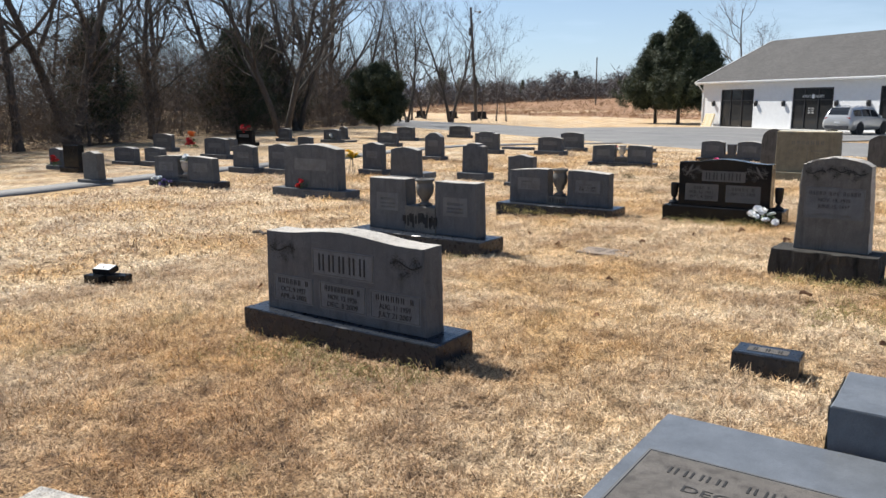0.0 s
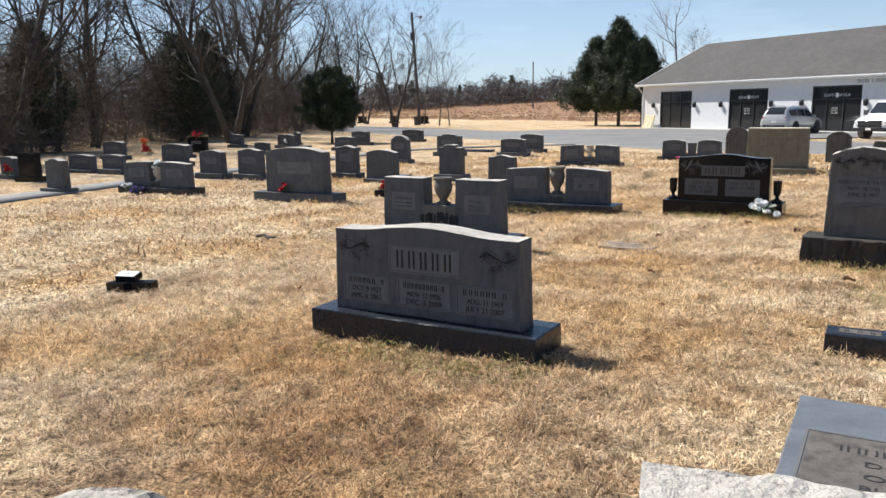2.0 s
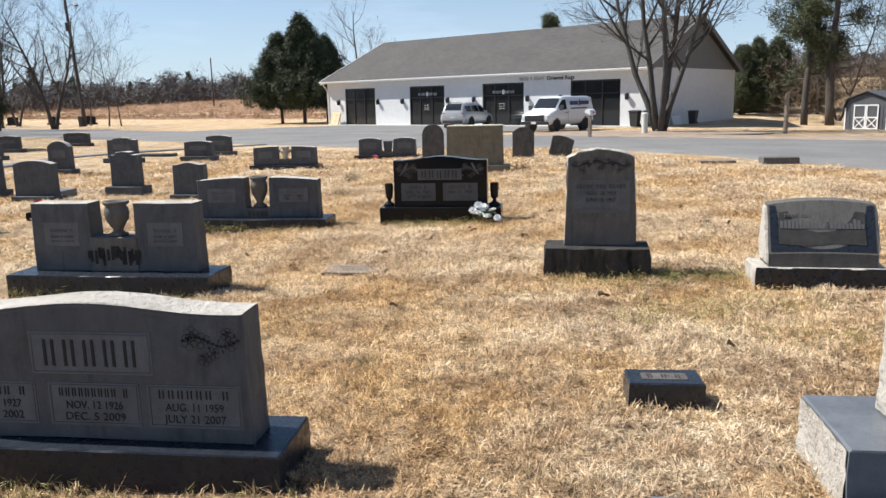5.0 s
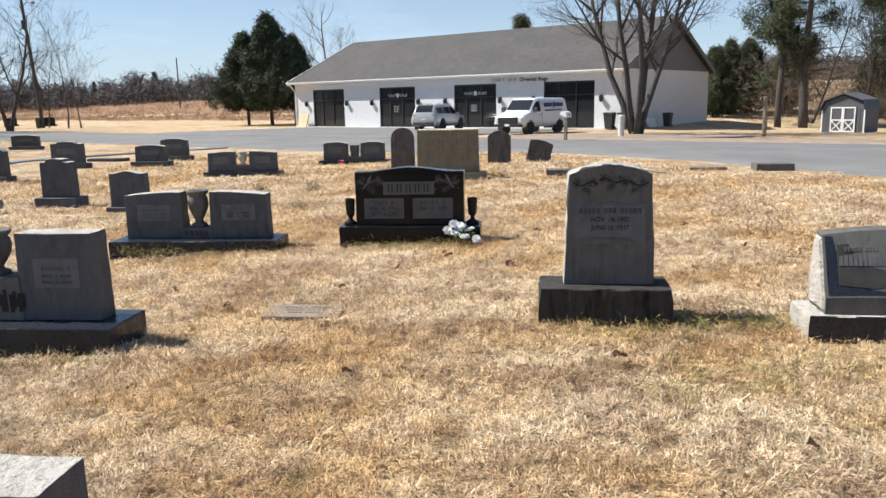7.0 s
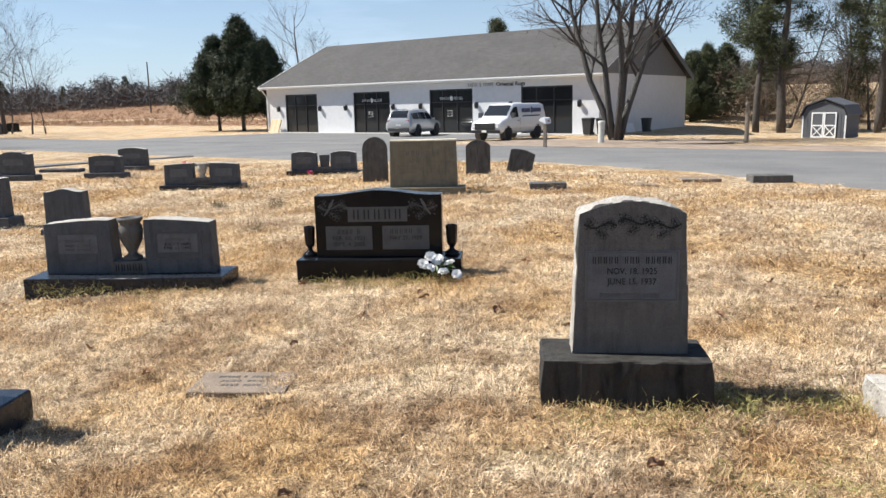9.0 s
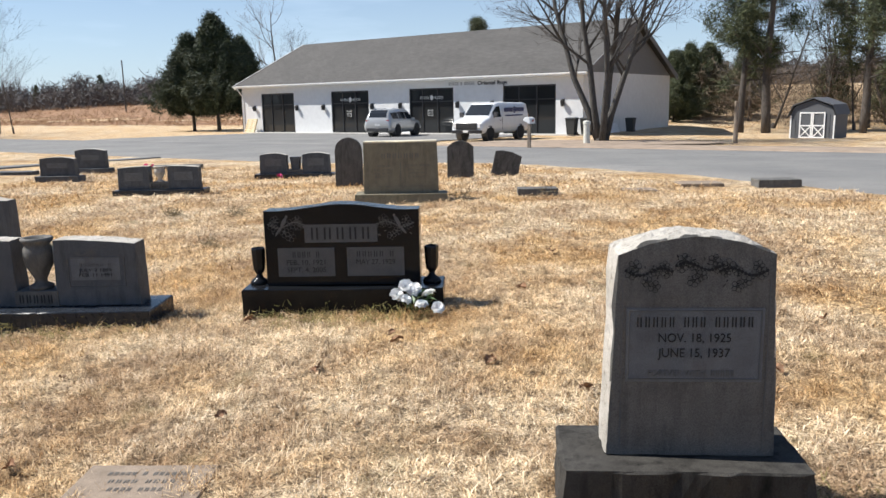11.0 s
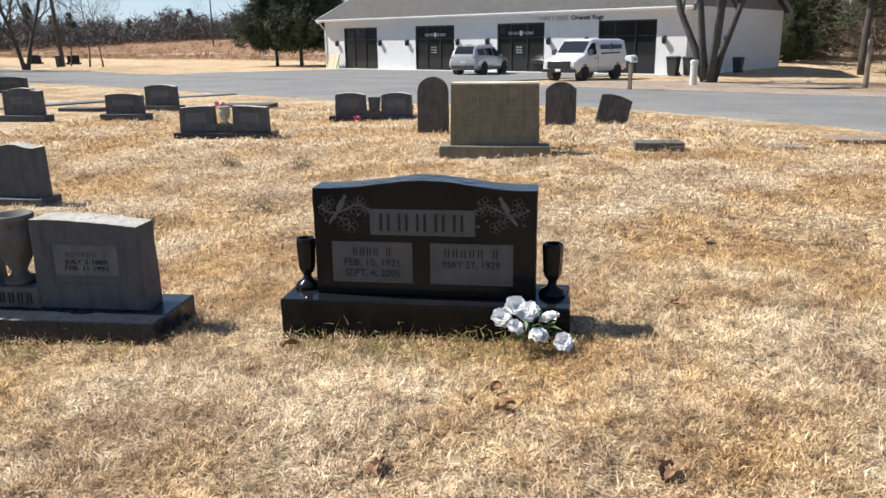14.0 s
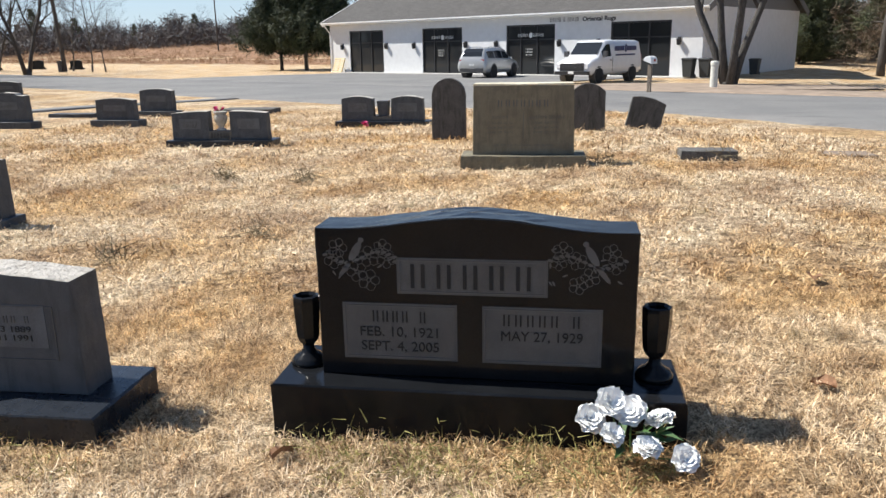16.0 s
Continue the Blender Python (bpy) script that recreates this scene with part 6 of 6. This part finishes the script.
for s in (-1, 1):
    d = part("door", Geo().box(min(0.01 * s, 0.72 * s), -1.53, 0.08, max(0.01 * s, 0.72 * s), -1.515, 1.62), SHED, r)
    g = Geo()
    xa, xb = sorted((0.01 * s, 0.72 * s))
    g.box(xa, -1.56, 0.08, xa + 0.07, -1.53, 1.62).box(xb - 0.07, -1.56, 0.08, xb, -1.53, 1.62).box(xa + 0.07, -1.56, 1.54, xb - 0.07, -1.53, 1.62).box(xa + 0.07, -1.56, 0.08, xb - 0.07, -1.53, 0.16).box(xa + 0.07, -1.56, 0.78, xb - 0.07, -1.53, 0.86)
    part("door_trim", g, TRIM, d, "white trim boards")
    for z0, z1 in ((0.16, 0.78), (0.78, 0.16)):
        dx, dz = xb - xa - 0.14, z1 - z0
        n = math.hypot(dx, dz)
        ox, oz = -dz / n * 0.03, dx / n * 0.03
        part("cross_brace", Geo().add([(xa + 0.07 + ox, -1.55, z0 + oz), (xa + 0.07 - ox, -1.55, z0 - oz), (xb - 0.07 - ox, -1.55, z1 - oz), (xb - 0.07 + ox, -1.55, z1 + oz)], [(0, 1, 2, 3)]), TRIM, d, "white cross brace")
for sx2 in (-1.25, 1.2):
    part("corner_trim", Geo().box(sx2 - 0.02, -1.53, 0, sx2 + 0.06, -1.5, 1.42), TRIM, r)
# bare earth under the shade tree
ring = [(4.0 + 5.2 * math.cos(t) + 0.6 * noise.noise(Vector((math.cos(t) * 2, math.sin(t) * 2, 1))), 40.6 + 2.6 * math.sin(t) - 1.9 * math.cos(t)) for t in [6.283 * k / 40 for k in range(40)]]
g = Geo().add([(4.0, 40.6, ground_z(4.0, 40.6) + 0.045)] + [(x, y, ground_z(x, y) + 0.042) for x, y in ring], [(0, k + 1, (k + 1) % 40 + 1) for k in range(40)])
tagged(part("earth_bed", g, DIRT, None, "bare brown earth and mulch under the shade tree"), category="bare earth", kind="structure")
ss = [-24 + 0.8 * k for k in range(60)]
strip("verge", [su(s, 31.0) for s in ss], [su(s, 34.6 + 0.5 * noise.noise(Vector((s * 0.4, 0, 0)))) for s in ss], 0.04, DIRT, "scuffed brown earth verge along the road", "verge", 6)


# ---- flowers ----
def bloom_geo(rad, seed, whorls=4):
    rnd, g = random.Random(seed), Geo()
    for wv in range(whorls):
        n, tilt, rr = (7, 6, 5, 4)[wv % 4], (1.2, 0.85, 0.5, 0.2)[wv % 4], rad * (1.0, 0.92, 0.78, 0.6)[wv % 4]
        for k in range(n):
            a = 6.283 * (k + 0.5 * wv) / n + rnd.uniform(-0.2, 0.2)
            v = []
            for i in range(5):
                t = i / 4
                for j in range(5):
                    s = (j - 2) / 2
                    w = rr * 0.62 * math.sin(math.pi * (0.12 + 0.80 * t)) * s
                    out = rr * t * math.sin(tilt + 0.35 * t)
                    upz = rr * t * math.cos(tilt + 0.35 * t) + 0.18 * rr * s * s + rr * 0.09 * rnd.uniform(-1, 1)
                    v.append((out * math.cos(a) - w * math.sin(a), out * math.sin(a) + w * math.cos(a), upz))
            g.add(v, [(5 * i + j, 5 * i + j + 1, 5 * i + j + 6, 5 * i + j + 5) for i in range(4) for j in range(4)])
    return g


LEAF = plain("artificial_leaf", (0.05, 0.11, 0.03), 0.5, 0, 0.3)


def bouquet(name, m, label, petals, spots, rad, seed, stem=0.06):
    r = thing(name, m, label, "flowers")
    rnd = random.Random(seed)
    for k, (x, y, z) in enumerate(spots):
        ob = part("bloom", bloom_geo(rad * rnd.uniform(0.85, 1.15), seed + k), petals, r, "", True)
        ob.matrix_local = pose(x, y, z, rnd.uniform(-5, 55), rnd.uniform(-35, 35), 0)
        part("stem", Geo().tube([Vector((x * 0.3, y * 0.3, 0)), Vector((x * 0.8, y * 0.8, z * 0.6)), Vector((x, y, z))], [0.003] * 3, 4), LEAF, r)
    for k in range(len(spots) * 2):
        a, d, z = rnd.uniform(0, 6.283), rnd.uniform(0.02, 0.12) * rad / 0.055, rnd.uniform(0.02, 0.1)
        g = Geo().add([(0, 0, 0), (0.03, 0.014, 0.01), (0.075, 0, 0.0), (0.03, -0.014, 0.01)], [(0, 1, 2, 3)])
        ob = part("leaf", g, LEAF, r)
        ob.matrix_local = pose(d * math.cos(a), d * math.sin(a), z, 0, rnd.uniform(-50, 10), math.degrees(a)) @ Matrix.Scale(rad / 0.045, 4)
    return r


WHITE_PETAL = plain("white_silk_petal", (0.90, 0.90, 0.885), 0.6, 0, 0.03)
RED_PETAL = plain("red_silk_petal", (0.55, 0.02, 0.03), 0.6)
YELLOW_PETAL = plain("yellow_silk_petal", (0.75, 0.50, 0.03), 0.6)
PURPLE_PETAL = plain("violet_silk_petal", (0.22, 0.16, 0.42), 0.6)
PINK_PETAL = plain("pink_silk_petal", (0.75, 0.12, 0.3), 0.6)
ORANGE_PETAL = plain("orange_silk_petal", (0.8, 0.25, 0.05), 0.6)
bouquet("white_flowers", pose(-2.225, 10.26, -0.015), "bunch of white silk flowers lying against the black stone", WHITE_PETAL, ((-0.14, 0.02, 0.11), (-0.07, 0.03, 0.17), (-0.07, -0.05, 0.09), (0.0, 0.02, 0.15), (0.05, -0.06, 0.05), (0.10, 0.03, 0.11), (0.17, -0.08, 0.035)), 0.054, 5)
cluster = lambda seed, n, w, h: [(random.Random(seed + k).uniform(-w, w), random.Random(seed + 50 + k).uniform(-w, w) * 0.6, h + random.Random(seed + 90 + k).uniform(-0.5, 0.5) * w) for k in range(n)]
bouquet("red_flowers", on(-10.42, 10.36) @ pose(0, 0, 0.15), "red silk flowers on the base of a gravestone", RED_PETAL, cluster(1, 7, 0.13, 0.1), 0.055, 11)
bouquet("red_flowers", on(-9.05, 11.6) @ pose(0, 0, 0.1), "red silk flowers in a low dark planter", RED_PETAL, cluster(2, 10, 0.13, 0.1), 0.06, 21)
r = thing("planter", on(-9.05, 11.6), "low dark stone planter", "planter")
part("trough", Geo().slab(rect(-0.2, -0.11, 0.2, 0.11), -0.03, 0.12, "z", 0.004, 3, 2), GRANITE_BLACK, r)
bouquet("yellow_flowers", on(-12.72, 14.35) @ pose(0, 0, 0.36), "yellow silk flowers on a stand beside a gravestone", YELLOW_PETAL, cluster(3, 12, 0.14, 0.12), 0.07, 31)
r = thing("flower_stand", on(-12.72, 14.35), "thin wire flower stand", "stand")
for k in range(3):
    a = 2.094 * k
    part("leg", Geo().tube([Vector((0.1 * math.cos(a), 0.1 * math.sin(a), -0.03)), Vector((0.02 * math.cos(a), 0.02 * math.sin(a), 0.4))], [0.008, 0.008], 5), GREY_PLASTIC, r)
bouquet("white_flowers", on(-13.9, 10.45) @ pose(0, 0, 0.46), "white silk flowers in a gravestone urn", WHITE_PETAL, cluster(4, 9, 0.13, 0.12), 0.07, 41)
bouquet("violet_flowers", on(-14.2, 10.08) @ pose(0, 0, 0.0), "violet silk flowers before a gravestone", PURPLE_PETAL, cluster(5, 7, 0.13, 0.1), 0.055, 51)
bouquet("white_flowers", on(-14.5, 10.08) @ pose(0, 0, 0.02), "white silk flowers before a gravestone", WHITE_PETAL, cluster(6, 5, 0.09, 0.16), 0.055, 61)
bouquet("red_flowers", on(-21.3, 16.2) @ pose(0, 0, 0.3), "red silk flowers beside a gravestone", RED_PETAL, cluster(7, 8, 0.18, 0.2), 0.09, 71)
bouquet("red_flowers", on(-20.2, 11.0) @ pose(0, 0, 0.1), "red silk flowers beside a dark gravestone", RED_PETAL, cluster(8, 6, 0.13, 0.2), 0.07, 81)
bouquet("red_flowers", on(-25.8, 22.4) @ pose(0, 0, 0.58), "red silk flowers on top of a dark gravestone", RED_PETAL, cluster(9, 8, 0.25, 0.08), 0.09, 91)
bouquet("orange_flowers", on(-24.4, 18.6) @ pose(0, 0, 0.3), "orange silk flowers behind a gravestone", ORANGE_PETAL, cluster(10, 6, 0.13, 0.3), 0.09, 101)
bouquet("white_flowers", on(-24.0, 25.9) @ pose(0, 0, 0.1), "white silk flowers beside a gravestone", WHITE_PETAL, cluster(11, 8, 0.2, 0.2), 0.09, 111)
bouquet("pink_flowers", on(-6.35, 23.1), "pink silk flowers on the grass by a gravestone", PINK_PETAL, cluster(12, 3, 0.06, 0.05), 0.06, 121)
bouquet("pink_flowers", on(-10.6, 25.6) @ pose(0, 0, 0.1), "pink silk flowers on a low slab", PINK_PETAL, cluster(13, 5, 0.12, 0.08), 0.06, 131)

# ---- fallen leaves, a stick and weeds in the lawn ----
DRYLEAF = plain("dry_leaf", (0.22, 0.12, 0.065), 0.9, 0, 0.4, 20)
g = Geo()
rows = []
for i in range(6):
    t = i / 5
    w = 0.034 * math.sin(math.pi * (0.08 + 0.86 * t)) * (1 + 0.3 * math.sin(t * 14))
    rows.append([(0.10 * t - 0.05, w * s, 0.012 + 0.022 * s * s + 0.012 * math.sin(t * 5)) for s in (-1, -0.4, 0.4, 1)])
g.rings(rows, False, False)
leaf = tagged(part("dry_leaf", g, DRYLEAF, None, "curled brown dry leaf in the grass"), category="leaf", group="fallen leaves")
rnd = random.Random(12)
spots = [(-1.05, 6.52), (-2.35, 9.75), (-2.72, 9.05), (-2.3, 9.55), (-3.45, 10.2), (-1.2, 8.6), (-4.3, 9.1), (-2.2, 5.1), (-0.4, 5.4), (-3.1, 8.4), (-1.7, 9.1), (0.3, 11.2), (-1.0, 12.4), (-4.6, 8.5), (-2.6, 6.3), (-0.1, 8.9), (-3.9, 7.9), (-1.4, 10.9), (0.6, 9.9), (-5.2, 4.6)]
leaf.matrix_world = pose(*spots[0], ground_z(*spots[0]) + 0.006, 8, 0, 30)
for x, y in spots[1:]:
    copy_thing(leaf, pose(x, y, ground_z(x, y) + 0.004, rnd.uniform(-30, 30), rnd.uniform(-20, 20), rnd.uniform(0, 360)) @ Matrix.Scale(rnd.uniform(0.6, 1.15), 4))
r = thing("fallen_stick", pose(-7.7, 6.85, ground_z(-7.7, 6.85) + 0.02, 0, 0, -18), "short dark fallen stick in the grass", "stick")
part("stick", Geo().tube([Vector((-0.22, 0, 0)), Vector((-0.05, 0.02, 0.03)), Vector((0.1, -0.01, 0.02)), Vector((0.24, 0.03, 0.04))], [0.02, 0.022, 0.018, 0.01], 6), BARK, r)
WEED = leaves("dead_weed", (0.10, 0.075, 0.04), (0.27, 0.21, 0.11))
for k, (x, y, n) in enumerate(((-6.5, 16.6, 40), (-5.4, 16.3, 30), (-4.9, 13.6, 26), (-5.8, 12.9, 22), (-0.6, 17.2, 14), (-3.2, 16.9, 20), (-2.0, 16.9, 20))):
    r = tagged(thing("weed_clump", on(x, y), "clump of dead brown weeds in the lawn", "weeds", "weed clumps"))
    gen2 = np.random.default_rng(200 + k)
    v, f = needles([(0, 0, 0.04), (0.05, 0.02, 0.03), (-0.05, 0.03, 0.05)], gen2, 0.16, 0.004, 0.05, n)
    v[:, 2] = np.abs(v[:, 2])
    array_part("growth", v, f, WEED, r)
# green blades along the shaded foot of the stones
gen3 = np.random.default_rng(5)
pts = []
for x0, x1, y, n in ((-4.0, -2.4, 3.3, 130), (-3.5, -2.1, 10.24, 140), (-0.6, 0.15, 7.25, 120), (-1.4, -0.6, 7.12, 60), (-0.8, 0.6, 6.4, 70), (-0.5, 0.7, 5.6, 40), (-0.5, 0.1, 3.2, 10), (-6.0, -4.2, 6.6, 60), (-6.0, -4.2, 10.1, 60), (-1.0, -0.2, 6.0, 50)):
    for k in range(n):
        x, yy = rnd.uniform(x0, x1), y + rnd.gauss(0, 0.13)
        pts.append((x, yy, ground_z(x, yy) + 0.004))
v, f = needles(pts, gen3, 0.042, 0.0020, 0.03, 16)
v[:, 2] = np.abs(v[:, 2] + 0.12) - 0.12
tagged(array_part("green_grass", v, f, leaves("olive_grass", (0.16, 0.14, 0.035), (0.42, 0.37, 0.13)), None, "olive-green winter grass tufts at the stones"), category="grass", kind="stuff")

# low house and a radio mast beyond the field
hx, hy = -42.0, 166.0
r = thing("distant_house", pose(hx, hy, ground_z(hx, hy) - 0.2, 0, 0, -12), "small distant house with a dark roof beyond the field", "house")
part("wall", Geo().box(-4, -3, 0, 4, 3, 2.5), plain("blue_grey_siding", (0.10, 0.13, 0.2), 0.8), r)
part("roof", Geo().add([(-4.5, -3.5, 2.4), (4.5, -3.5, 2.4), (4.5, 3.5, 2.4), (-4.5, 3.5, 2.4), (-2.5, 0, 4.6), (2.5, 0, 4.6)], [(0, 1, 5, 4), (1, 2, 5), (2, 3, 4, 5), (3, 0, 4), (3, 2, 1, 0)]), SHING, r)
for x in (-2.4, 0.4, 2.4):
    part("window", Geo().box(x - 0.45, -3.03, 0.9, x + 0.45, -2.99, 2.0), DARKGLASS, r)
mx, my = -196.0, 300.0
r = thing("radio_mast", pose(mx, my, ground_z(mx, my)), "thin distant lattice radio mast", "mast")
for k in range(3):
    a = 2.094 * k
    part("leg", Geo().tube([Vector((0.9 * math.cos(a), 0.9 * math.sin(a), 0)), Vector((0.3 * math.cos(a), 0.3 * math.sin(a), 24))], [0.1, 0.06], 5), GREY_PLASTIC, r)
for k in range(8):
    q = 0.9 - 0.6 * k / 8
    part("brace", Geo().tube([Vector((q * math.cos(b), q * math.sin(b), 3.0 * k + 1.5)) for b in (0, 2.094, 4.189, 6.283)], [0.05] * 4, 4), GREY_PLASTIC, r)
